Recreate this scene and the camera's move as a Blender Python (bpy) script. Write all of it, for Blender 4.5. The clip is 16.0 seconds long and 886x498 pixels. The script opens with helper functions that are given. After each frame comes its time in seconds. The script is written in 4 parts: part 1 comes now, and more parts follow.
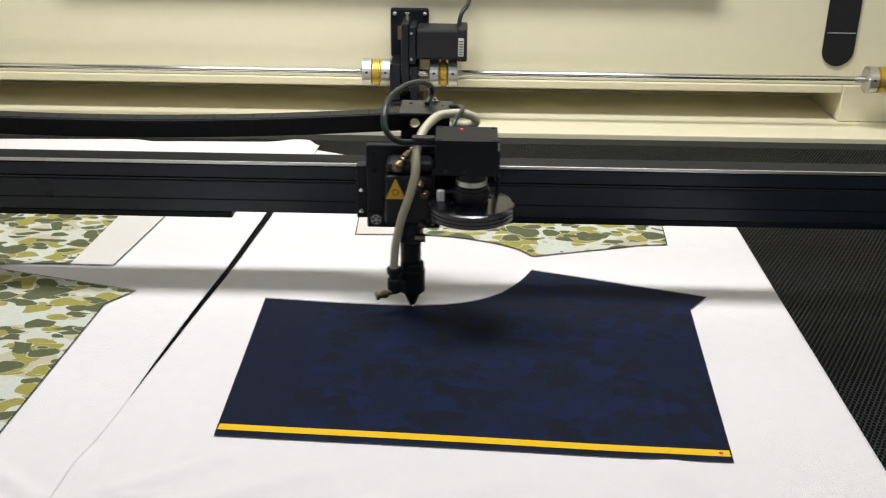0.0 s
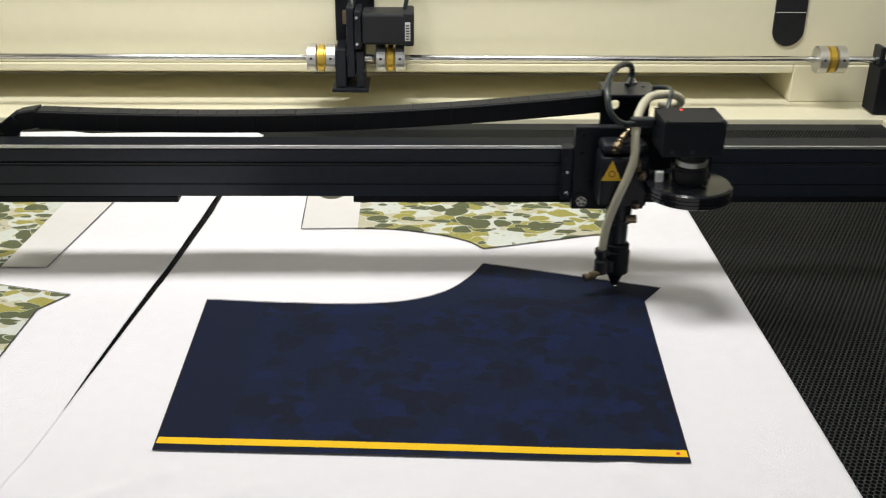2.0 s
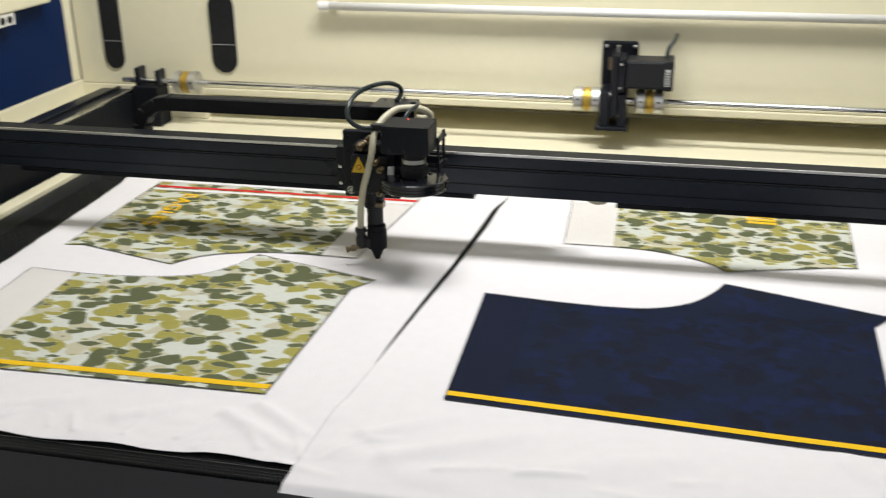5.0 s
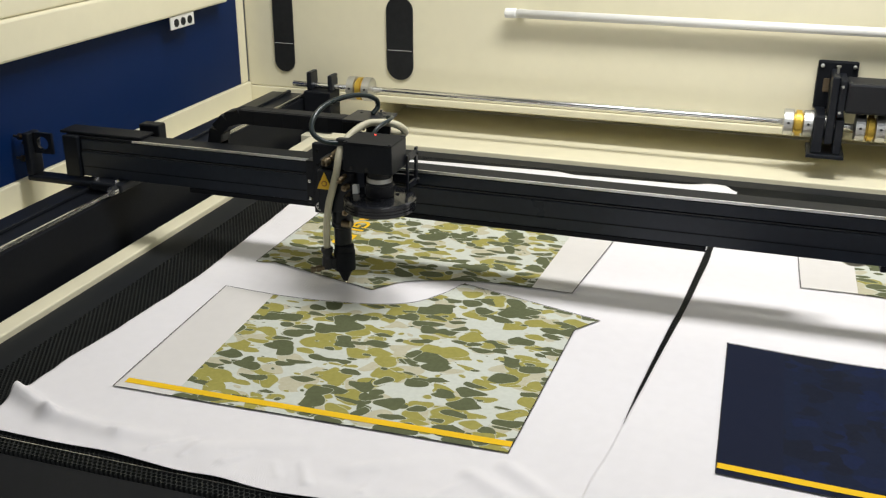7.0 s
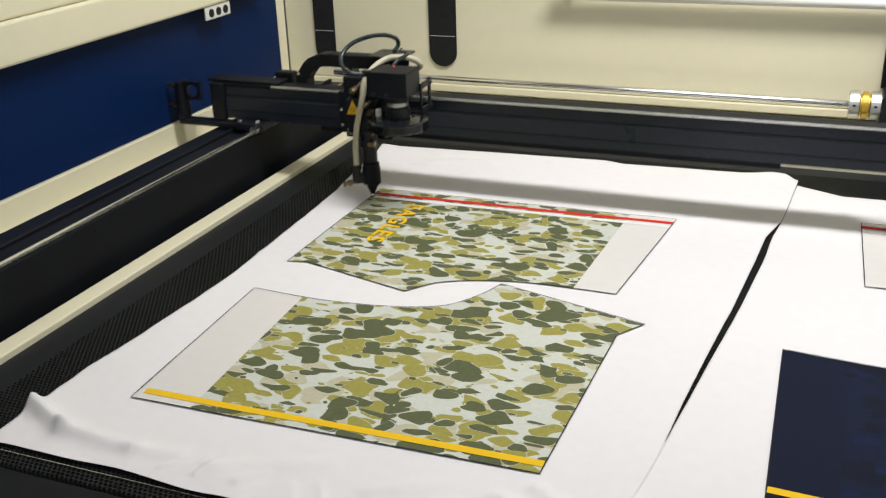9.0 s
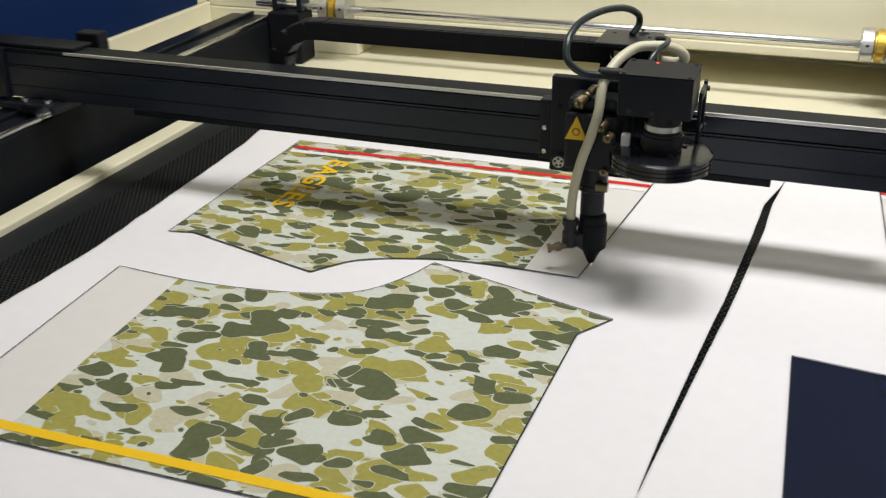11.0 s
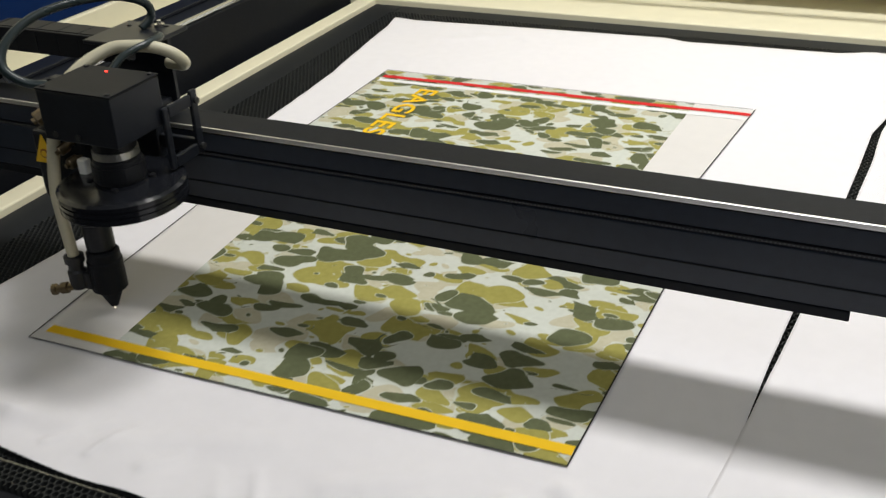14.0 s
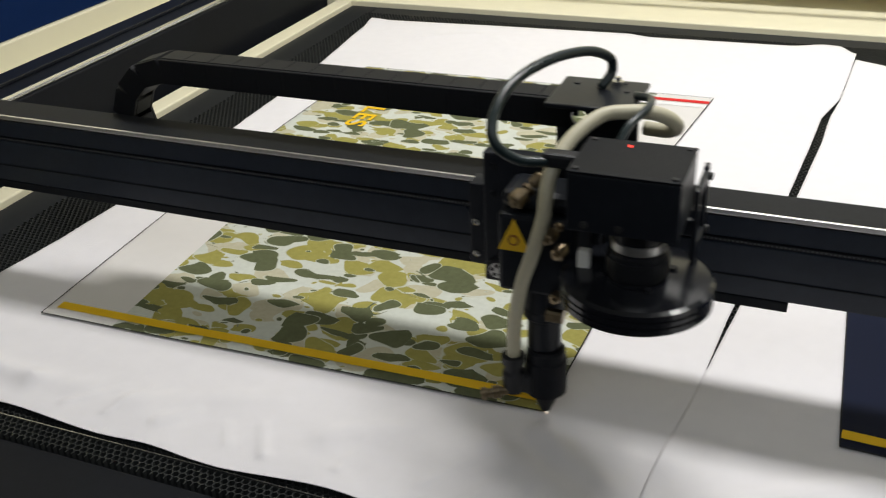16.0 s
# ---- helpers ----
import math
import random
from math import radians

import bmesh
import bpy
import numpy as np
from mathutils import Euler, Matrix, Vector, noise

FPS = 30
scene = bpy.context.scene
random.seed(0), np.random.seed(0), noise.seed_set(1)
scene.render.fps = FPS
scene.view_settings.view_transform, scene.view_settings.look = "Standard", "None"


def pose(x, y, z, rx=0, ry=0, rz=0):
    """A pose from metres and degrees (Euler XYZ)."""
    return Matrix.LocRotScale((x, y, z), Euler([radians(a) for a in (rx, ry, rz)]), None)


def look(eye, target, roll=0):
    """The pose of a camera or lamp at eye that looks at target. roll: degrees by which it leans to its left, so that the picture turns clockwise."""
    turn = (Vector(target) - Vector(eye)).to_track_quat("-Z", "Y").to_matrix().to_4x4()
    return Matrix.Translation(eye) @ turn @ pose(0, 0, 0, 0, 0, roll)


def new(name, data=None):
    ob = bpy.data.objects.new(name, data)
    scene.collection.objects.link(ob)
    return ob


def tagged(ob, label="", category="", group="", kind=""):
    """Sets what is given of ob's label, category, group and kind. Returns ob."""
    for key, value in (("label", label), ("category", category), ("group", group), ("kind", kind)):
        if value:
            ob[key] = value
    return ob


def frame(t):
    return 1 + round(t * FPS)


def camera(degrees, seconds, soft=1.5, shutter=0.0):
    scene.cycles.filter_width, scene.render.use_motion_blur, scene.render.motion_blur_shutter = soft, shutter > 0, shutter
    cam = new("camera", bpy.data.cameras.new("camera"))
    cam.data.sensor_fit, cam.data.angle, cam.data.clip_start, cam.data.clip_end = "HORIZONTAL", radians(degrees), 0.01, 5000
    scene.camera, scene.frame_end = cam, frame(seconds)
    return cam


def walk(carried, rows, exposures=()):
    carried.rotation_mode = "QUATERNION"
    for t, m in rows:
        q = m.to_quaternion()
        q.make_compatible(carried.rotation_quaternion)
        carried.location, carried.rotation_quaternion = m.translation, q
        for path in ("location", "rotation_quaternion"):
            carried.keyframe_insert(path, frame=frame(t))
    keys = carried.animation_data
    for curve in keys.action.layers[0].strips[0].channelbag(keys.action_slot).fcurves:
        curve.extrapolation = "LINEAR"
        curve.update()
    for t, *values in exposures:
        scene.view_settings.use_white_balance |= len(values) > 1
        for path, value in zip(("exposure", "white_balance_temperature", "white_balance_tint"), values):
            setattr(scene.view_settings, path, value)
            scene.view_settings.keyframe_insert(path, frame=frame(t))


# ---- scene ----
cam = camera(47.40, 16.0, soft=1.2, shutter=0.45)
PATH = [
    (0, (0.2708, 0.2197, 0.4637), (0.2323, 2.0552, -0.3297), 0.64),
    (0.5, (0.2738, 0.2383, 0.4600), (0.2680, 2.0711, -0.3405), 0.69),
    (1, (0.2674, 0.2676, 0.4616), (0.2908, 2.0938, -0.3535), 0.57),
    (1.5, (0.2669, 0.2750, 0.4604), (0.3129, 2.0937, -0.3704), 0.79),
    (2, (0.2782, 0.2558, 0.4668), (0.3271, 2.0737, -0.3656), 0.59),
    (2.5, (0.2934, 0.2284, 0.4715), (0.3017, 2.0561, -0.3403), -0.05),
    (3, (0.3034, 0.2087, 0.4740), (0.2593, 2.0397, -0.3293), -0.53),
    (3.5, (0.3077, 0.1843, 0.4726), (0.2139, 2.0203, -0.3150), -0.69),
    (4, (0.3070, 0.1502, 0.4781), (0.1669, 1.9860, -0.3031), -0.56),
    (4.5, (0.3029, 0.1112, 0.4773), (0.0572, 1.9466, -0.2782), -0.77),
    (5, (0.2620, 0.0741, 0.5021), (-0.1474, 1.8818, -0.2492), -0.60),
    (5.2, (0.2349, 0.0725, 0.5013), (-0.2271, 1.8738, -0.2350), -0.70),
    (7.3, (0.0753, 0.1584, 0.4964), (-0.5277, 1.9100, -0.2574), -0.37),
    (7.5, (0.0804, 0.1635, 0.4971), (-0.5524, 1.9035, -0.2593), -1.00),
    (8, (0.0848, 0.1635, 0.4990), (-0.5905, 1.8928, -0.2450), -1.74),
    (8.2, (0.0788, 0.1626, 0.5016), (-0.5980, 1.8922, -0.2403), -1.73),
    (10.3, (0.1146, 0.3343, 0.4762), (-0.6043, 1.9863, -0.3921), -2.40),
    (10.5, (0.1065, 0.3413, 0.4723), (-0.5748, 2.0106, -0.3933), -1.55),
    (11, (0.0522, 0.4493, 0.4102), (-0.5814, 2.1358, -0.4583), -0.91),
    (11.5, (0.0371, 0.4893, 0.3841), (-0.5858, 2.1774, -0.4890), -0.86),
    (12, (0.0360, 0.5042, 0.3849), (-0.5819, 2.1956, -0.4855), -0.75),
    (12.5, (0.0272, 0.5128, 0.3808), (-0.6102, 2.1938, -0.4954), -0.84),
    (13, (0.0193, 0.5048, 0.3773), (-0.6486, 2.1717, -0.5032), -0.78),
    (13.5, (0.0221, 0.4836, 0.3861), (-0.6876, 2.1093, -0.5377), -1.74),
    (14, (0.0303, 0.4454, 0.3920), (-0.7146, 2.0318, -0.5716), -2.52),
    (14.5, (0.0162, 0.4190, 0.3886), (-0.7384, 1.9839, -0.6021), -2.69),
    (15, (0.0183, 0.3925, 0.3975), (-0.7497, 1.9528, -0.5902), -3.19),
    (15.5, (0.0407, 0.3849, 0.4006), (-0.7000, 1.9691, -0.5698), -3.15),
    (16, (0.0474, 0.3831, 0.3996), (-0.6475, 1.9978, -0.5542), -2.61),
]
walk(cam, [(t, look(eye, target, roll)) for t, eye, target, roll in PATH],
     [(0.0, 0.04), (5.2, 0.05), (8.0, -0.03), (10.5, -0.08), (13.0, -0.10), (14.5, -0.02), (16.0, -0.04)])

# ---------------------------------------------------------------- light
world = bpy.data.worlds.new("World")
scene.world = world
world.use_nodes = True
wn = world.node_tree.nodes
wn["Background"].inputs[0].default_value = (0.93, 0.97, 1.0, 1)
wn["Background"].inputs[1].default_value = 0.11
scene.view_settings.exposure = 0.0


def area_lamp(name, eye, target, sx, sy, watts, colour):
    data = bpy.data.lights.new(name, "AREA")
    data.shape, data.size, data.size_y, data.energy, data.color = "RECTANGLE", sx, sy, watts, colour
    ob = new(name, data)
    ob.matrix_world = look(eye, target)
    return ob


# the work lights: two short tubes in the raised hood, over the middle of the bed
for lamp_x in (-0.12, 0.40):
    area_lamp("hood_lamp", (lamp_x, 1.33, 1.40), (lamp_x * 0.95, 1.88, 0.0), 0.40, 0.26, 12.7, (1.0, 0.985, 0.96))
# two unseen fill lights, added to lift the back wall, front cloth and shadows
area_lamp("fill_lamp", (0.6, -0.5, 1.75), (0.1, 1.8, 0.1), 2.8, 0.6, 11.2, (0.92, 0.955, 1.0))
area_lamp("fill_lamp_back", (0.6, 2.9, 1.75), (0.4, 1.6, 0.0), 2.4, 0.4, 5.6, (1.0, 0.98, 0.94))


# ---------------------------------------------------------------- materials
def material(name, colour, rough=0.5, metal=0.0, spread=0.08, scale=40.0, bump=0.0, bump_scale=200.0, spec=0.5, spec_rough=0.12):
    """A surface with stains at a large scale, grain at a small one, and uneven gloss."""
    m = bpy.data.materials.new(name)
    m.use_nodes = True
    nt = m.node_tree
    bs = nt.nodes["Principled BSDF"]
    tc = nt.nodes.new("ShaderNodeTexCoord")
    big, small = nt.nodes.new("ShaderNodeTexNoise"), nt.nodes.new("ShaderNodeTexNoise")
    big.inputs["Scale"].default_value, big.inputs["Detail"].default_value = scale * 0.2, 5
    small.inputs["Scale"].default_value, small.inputs["Detail"].default_value = scale * 6, 3
    for n in (big, small):
        nt.links.new(tc.outputs["Object"], n.inputs["Vector"])
    mix = nt.nodes.new("ShaderNodeMix")
    mix.data_type = "FLOAT"
    mix.inputs[0].default_value = 0.4
    nt.links.new(big.outputs["Fac"], mix.inputs[2])
    nt.links.new(small.outputs["Fac"], mix.inputs[3])
    ramp = nt.nodes.new("ShaderNodeValToRGB")
    a, b = ramp.color_ramp.elements
    a.position, b.position = 0.3, 0.7
    a.color = (*[c * (1 - spread) for c in colour], 1)
    b.color = (*[min(1, c * (1 + spread)) for c in colour], 1)
    nt.links.new(mix.outputs[0], ramp.inputs[0])
    nt.links.new(ramp.outputs[0], bs.inputs["Base Color"])
    rr = nt.nodes.new("ShaderNodeMapRange")
    rr.inputs["To Min"].default_value = max(0.02, rough - spec_rough)
    rr.inputs["To Max"].default_value = min(1, rough + spec_rough)
    nt.links.new(big.outputs["Fac"], rr.inputs[0])
    nt.links.new(rr.outputs[0], bs.inputs["Roughness"])
    bs.inputs["Metallic"].default_value = metal
    bs.inputs["Specular IOR Level"].default_value = spec
    if bump:
        bn, bp = nt.nodes.new("ShaderNodeTexNoise"), nt.nodes.new("ShaderNodeBump")
        bn.inputs["Scale"].default_value, bn.inputs["Detail"].default_value = bump_scale, 4
        nt.links.new(tc.outputs["Object"], bn.inputs["Vector"])
        nt.links.new(bn.outputs["Fac"], bp.inputs["Height"])
        bp.inputs["Strength"].default_value, bp.inputs["Distance"].default_value = bump, 0.002
        nt.links.new(bp.outputs[0], bs.inputs["Normal"])
    return m


CREAM = material("cream_paint", (0.80, 0.755, 0.56), 0.42, spread=0.03, scale=8, bump=0.05, bump_scale=700)
BLUE = material("blue_paint", (0.0006, 0.015, 0.078), 0.5, spec=0.14, spread=0.06, scale=10, bump=0.05, bump_scale=700)
ANOD = material("black_anodised", (0.0105, 0.0125, 0.0170), 0.36, spread=0.3, scale=30, spec=0.26)
BEAMBLACK = material("beam_anodised", (0.0175, 0.0225, 0.0330), 0.30, spread=0.25, scale=24, spec=0.34, spec_rough=0.08)
MATT = material("black_matt", (0.0088, 0.0100, 0.0130), 0.5, spread=0.25, scale=40, spec=0.13, bump=0.06, bump_scale=900)
PLASTIC = material("black_plastic", (0.0135, 0.0145, 0.0175), 0.42, spread=0.2, scale=60, spec=0.35)
TOPBLACK = material("worn_black_plate", (0.0085, 0.0098, 0.0125), 0.55, spread=0.3, scale=40, spec=0.16, bump=0.05, bump_scale=900)
LINKBLACK = material("chain_plastic", (0.0085, 0.0094, 0.0118), 0.55, spread=0.2, scale=60, spec=0.22)
GLOSSBLACK = material("gloss_black_plastic", (0.0095, 0.0105, 0.0135), 0.17, spread=0.2, scale=60, spec=0.42, spec_rough=0.05)
RUBBER = material("rubber_cable", (0.012, 0.022, 0.024), 0.30, spread=0.2, scale=60)
STEEL = material("ground_steel", (0.70, 0.70, 0.69), 0.22, 1.0, spread=0.03, scale=20, spec_rough=0.03)
EDGE = material("worn_bright_edge", (0.86, 0.86, 0.85), 0.38, 1.0, spread=0.10, scale=60)
ALU = material("turned_aluminium", (0.62, 0.62, 0.60), 0.42, 1.0, spread=0.06, scale=90)
BRASS = material("worn_brass", (0.21, 0.165, 0.105), 0.36, 1.0, spread=0.3, scale=120)
GOLD = material("gold_coupling", (0.62, 0.42, 0.07), 0.38, 0.7, spread=0.08, scale=90)
HOSE = material("silicone_hose", (0.52, 0.49, 0.36), 0.4, spread=0.08, scale=60)
WHITE_P = material("white_plastic", (0.8, 0.8, 0.77), 0.35, spread=0.03, scale=30)
SIGN_Y = material("sign_yellow", (0.75, 0.47, 0.02), 0.45, spread=0.06, scale=60)
SIGN_R = material("sign_brown", (0.30, 0.11, 0.02), 0.5, spread=0.06, scale=60)
PAPER = material("label_paper", (0.62, 0.62, 0.6), 0.6, spread=0.04, scale=60)
INK = material("black_ink", (0.02, 0.02, 0.02), 0.6, spread=0.1, scale=60)
# no real depth: the shade inside openings is put into this colour
HOLE_SHADE = material("painted_hole_shade", (0.018, 0.019, 0.020), 0.7, spread=0.3, scale=20, spec=0.15)
MESHMETAL = material("bed_mesh_metal", (0.032, 0.035, 0.035), 0.45, 0.3, spread=0.35, scale=25)
TEETH = material("belt_teeth", (0.05, 0.052, 0.056), 0.6, spread=0.2, scale=60)
SOOT = material("soot_tray", (0.026, 0.022, 0.013), 0.8, spread=0.5, scale=14, spec=0.2)
MARGIN = material("bed_margin_paint", (0.011, 0.013, 0.016), 0.5, spread=0.2, scale=30, spec=0.2)
CONCRETE = material("hall_floor", (0.25, 0.26, 0.25), 0.5, spread=0.12, scale=4)
HALLWALL = material("hall_wall", (0.62, 0.62, 0.60), 0.8, spread=0.04, scale=4)


def glow(name, colour, strength):
    m = bpy.data.materials.new(name)
    m.use_nodes = True
    bs = m.node_tree.nodes["Principled BSDF"]
    bs.inputs["Base Color"].default_value = (*colour, 1)
    bs.inputs["Emission Color"].default_value = (*colour, 1)
    bs.inputs["Emission Strength"].default_value = strength
    return m


LED_RED = glow("led_red", (1.0, 0.05, 0.03), 3.0)
SPARK = glow("laser_spark", (1.0, 0.85, 0.65), 2.6)


def weave(nt, tc, bs, strength=0.36, scale=1500):
    """Fine woven relief of the cloth plus soft puckers."""
    wv, nz, ad, bp = (nt.nodes.new("ShaderNodeTex" + k) if k in ("Wave", "Noise") else nt.nodes.new("ShaderNode" + k) for k in ("Wave", "Noise", "Math", "Bump"))
    wv.inputs["Scale"].default_value, wv.inputs["Distortion"].default_value = scale, 1.5
    nz.inputs["Scale"].default_value, nz.inputs["Detail"].default_value = 30, 4
    ad.operation = "MULTIPLY_ADD"
    nt.links.new(tc.outputs["Object"], wv.inputs["Vector"])
    nt.links.new(tc.outputs["Object"], nz.inputs["Vector"])
    nt.links.new(wv.outputs["Fac"], ad.inputs[0])
    ad.inputs[1].default_value = 0.15
    nt.links.new(nz.outputs["Fac"], ad.inputs[2])
    nt.links.new(ad.outputs[0], bp.inputs["Height"])
    bp.inputs["Strength"].default_value, bp.inputs["Distance"].default_value = strength, 0.0015
    nt.links.new(bp.outputs[0], bs.inputs["Normal"])
    bs.inputs["Roughness"].default_value = 0.75
    bs.inputs["Specular IOR Level"].default_value = 0.12


def fabric(name, colour, spread=0.03):
    m = material(name, colour, 0.75, spread=spread, scale=12, spec=0.25)
    nt = m.node_tree
    tc = next(n for n in nt.nodes if n.type == "TEX_COORD")
    weave(nt, tc, nt.nodes["Principled BSDF"])
    return m


CLOTH = fabric("white_polyester", (0.80, 0.785, 0.81))
CLOTH_GREY = fabric("plain_print", (0.70, 0.68, 0.66))
YELLOW = fabric("yellow_print", (0.85, 0.53, 0.02), 0.04)
RED = fabric("red_print", (0.62, 0.03, 0.03), 0.05)
WHITE_PRINT = fabric("white_print", (0.80, 0.80, 0.80))
CHAR = fabric("charred_edge", (0.03, 0.03, 0.03))


def printed(name, base, layers, rim_ink, fine_mix=0.25):
    """A printed camouflage: for each ink, rounded lobes that run together where the ink is dense, with a pale rim, laid one ink over the other."""
    m = bpy.data.materials.new(name)
    m.use_nodes = True
    nt = m.node_tree
    bs = nt.nodes["Principled BSDF"]

    def node(kind, **values):
        n = nt.nodes.new("ShaderNode" + kind)
        for key, value in values.items():
            n.inputs[key].default_value = value
        return n

    tc = node("TexCoord")
    colour = node("RGB")
    colour.outputs[0].default_value = (*base, 1)
    last = colour.outputs[0]
    for n, (ink, sx, sy, density, cluster, rim) in enumerate(layers):
        mp = node("Mapping", Location=(37.1 * n + 0.3, 19.3 * n + 0.7, 0), Rotation=(0, 0, 0.16 * (n % 3 - 1)), Scale=(sx, sy, 1))
        nt.links.new(tc.outputs["Object"], mp.inputs["Vector"])
        wob = node("TexNoise", Scale=0.9, Detail=0.0)
        nt.links.new(mp.outputs[0], wob.inputs["Vector"])
        off = node("VectorMath")
        off.operation = "MULTIPLY_ADD"
        off.inputs[1].default_value = (0.9, 0.9, 0)
        nt.links.new(wob.outputs["Color"], off.inputs[0])
        nt.links.new(mp.outputs[0], off.inputs[2])
        vo = node("TexVoronoi", Scale=1.0, Randomness=0.8)
        vo.voronoi_dimensions, vo.feature = "2D", "SMOOTH_F1"
        vo.inputs["Smoothness"].default_value = 0.22
        nt.links.new(off.outputs[0], vo.inputs["Vector"])
        where = node("TexNoise", Scale=cluster, Detail=0.0)
        nt.links.new(vo.outputs["Position"], where.inputs["Vector"])
        reach = node("MapRange")
        reach.inputs["From Min"].default_value, reach.inputs["From Max"].default_value = 0.66 - density, 0.75 - density
        reach.inputs["To Min"].default_value, reach.inputs["To Max"].default_value = -0.10, 0.52
        nt.links.new(where.outputs["Fac"], reach.inputs[0])
        left = node("Math")
        left.operation = "SUBTRACT"
        nt.links.new(reach.outputs[0], left.inputs[0])
        nt.links.new(vo.outputs["Distance"], left.inputs[1])
        for edge, tint in ((-rim, rim_ink), (0.0, ink)):
            if tint is rim_ink and not rim:
                continue
            st = node("MapRange")
            st.inputs["From Min"].default_value, st.inputs["From Max"].default_value = edge - 0.012, edge + 0.012
            mx = nt.nodes.new("ShaderNodeMix")
            mx.data_type = "RGBA"
            nt.links.new(left.outputs[0], st.inputs[0])
            nt.links.new(st.outputs[0], mx.inputs[0])
            nt.links.new(last, mx.inputs[6])
            mx.inputs[7].default_value = (*tint, 1)
            last = mx.outputs[2]
    fine, tone = node("TexNoise", Scale=240, Detail=3), nt.nodes.new("ShaderNodeMix")
    nt.links.new(tc.outputs["Object"], fine.inputs["Vector"])
    tone.data_type, tone.blend_type = "RGBA", "SOFT_LIGHT"
    tone.inputs[0].default_value = fine_mix
    nt.links.new(last, tone.inputs[6])
    nt.links.new(fine.outputs["Fac"], tone.inputs[7])
    nt.links.new(tone.outputs[2], bs.inputs["Base Color"])
    weave(nt, tc, bs, 0.2)
    return m


OLIVE, MOSS, SAND = (0.315, 0.290, 0.078), (0.104, 0.117, 0.060), (0.48, 0.455, 0.335)
CAMO = printed("camouflage_print", (0.56, 0.585, 0.53), (
    (SAND, 38, 49, 0.190, 0.62, 0.0),
    (OLIVE, 43, 90, 0.132, 0.66, 0.038),
    (OLIVE, 39, 48, 0.170, 0.60, 0.032),
    (MOSS, 45, 98, 0.122, 0.68, 0.038),
    (MOSS, 40, 50, 0.152, 0.60, 0.032)), (0.52, 0.54, 0.45))
NAVY = printed("navy_print", (0.0058, 0.0105, 0.0300), (
    ((0.0056, 0.0115, 0.0420), 52, 66, 0.19, 0.36, 0.0),
    ((0.0056, 0.0085, 0.0200), 50, 62, 0.19, 0.38, 0.0)), (0.006, 0.01, 0.03))
NAVY_BAND = fabric("plain_navy", (0.0068, 0.0105, 0.0285), 0.06)


# ---------------------------------------------------------------- mesh tools
def link_mesh(name, bm, mat, parent=None, label="", smooth=False):
    me = bpy.data.meshes.new(name)
    bm.to_mesh(me)
    bm.free()
    me.materials.append(mat)
    if smooth:
        me.shade_smooth()
        for p in me.polygons:
            p.use_smooth = True
    ob = new(name, me)
    if parent:
        ob.parent = parent
    if label:
        ob["label"] = label
    return ob


def part(name, bm, mat, parent, label="", smooth=False):
    return link_mesh(name, bm, mat, parent, label, smooth)


def thing(name, label, category, group="", kind="", at=(0, 0, 0)):
    ob = new(name)
    ob.empty_display_size = 0.02
    ob.location = at
    return tagged(ob, label, category, group, kind)


def box(x0, x1, y0, y1, z0, z1, bevel=0.001, bm=None, turn=None):
    own = bmesh.new()
    bmesh.ops.create_cube(own, size=1)
    bmesh.ops.scale(own, vec=(x1 - x0, y1 - y0, z1 - z0), verts=own.verts)
    if bevel:
        bmesh.ops.bevel(own, geom=own.edges[:], offset=bevel, segments=2, affect="EDGES", profile=0.5)
    if turn is not None:
        bmesh.ops.transform(own, matrix=turn, verts=own.verts)
    bmesh.ops.translate(own, vec=((x0 + x1) / 2, (y0 + y1) / 2, (z0 + z1) / 2), verts=own.verts)
    return join(bm, own)


def join(bm, own):
    if bm is None:
        return own
    me = bpy.data.meshes.new("tmp")
    own.to_mesh(me)
    own.free()
    bm.from_mesh(me)
    bpy.data.meshes.remove(me)
    return bm


def turned(profile, at=(0, 0, 0), axis="z", seg=32, bm=None):
    """A body of revolution from (radius, height) pairs along an axis."""
    own = bmesh.new()
    rings = []
    for r, h in profile:
        rings.append([own.verts.new((max(r, 1e-5) * math.cos(2 * math.pi * k / seg), max(r, 1e-5) * math.sin(2 * math.pi * k / seg), h)) for k in range(seg)])
    for a, b in zip(rings, rings[1:]):
        for k in range(seg):
            own.faces.new((a[k], a[(k + 1) % seg], b[(k + 1) % seg], b[k]))
    own.faces.new(rings[0][::-1])
    own.faces.new(rings[-1])
    if axis == "x":
        bmesh.ops.rotate(own, matrix=Matrix.Rotation(radians(90), 3, "Y"), verts=own.verts)
    elif axis == "y":
        bmesh.ops.rotate(own, matrix=Matrix.Rotation(radians(-90), 3, "X"), verts=own.verts)
    bmesh.ops.translate(own, vec=at, verts=own.verts)
    bmesh.ops.recalc_face_normals(own, faces=own.faces)
    return join(bm, own)


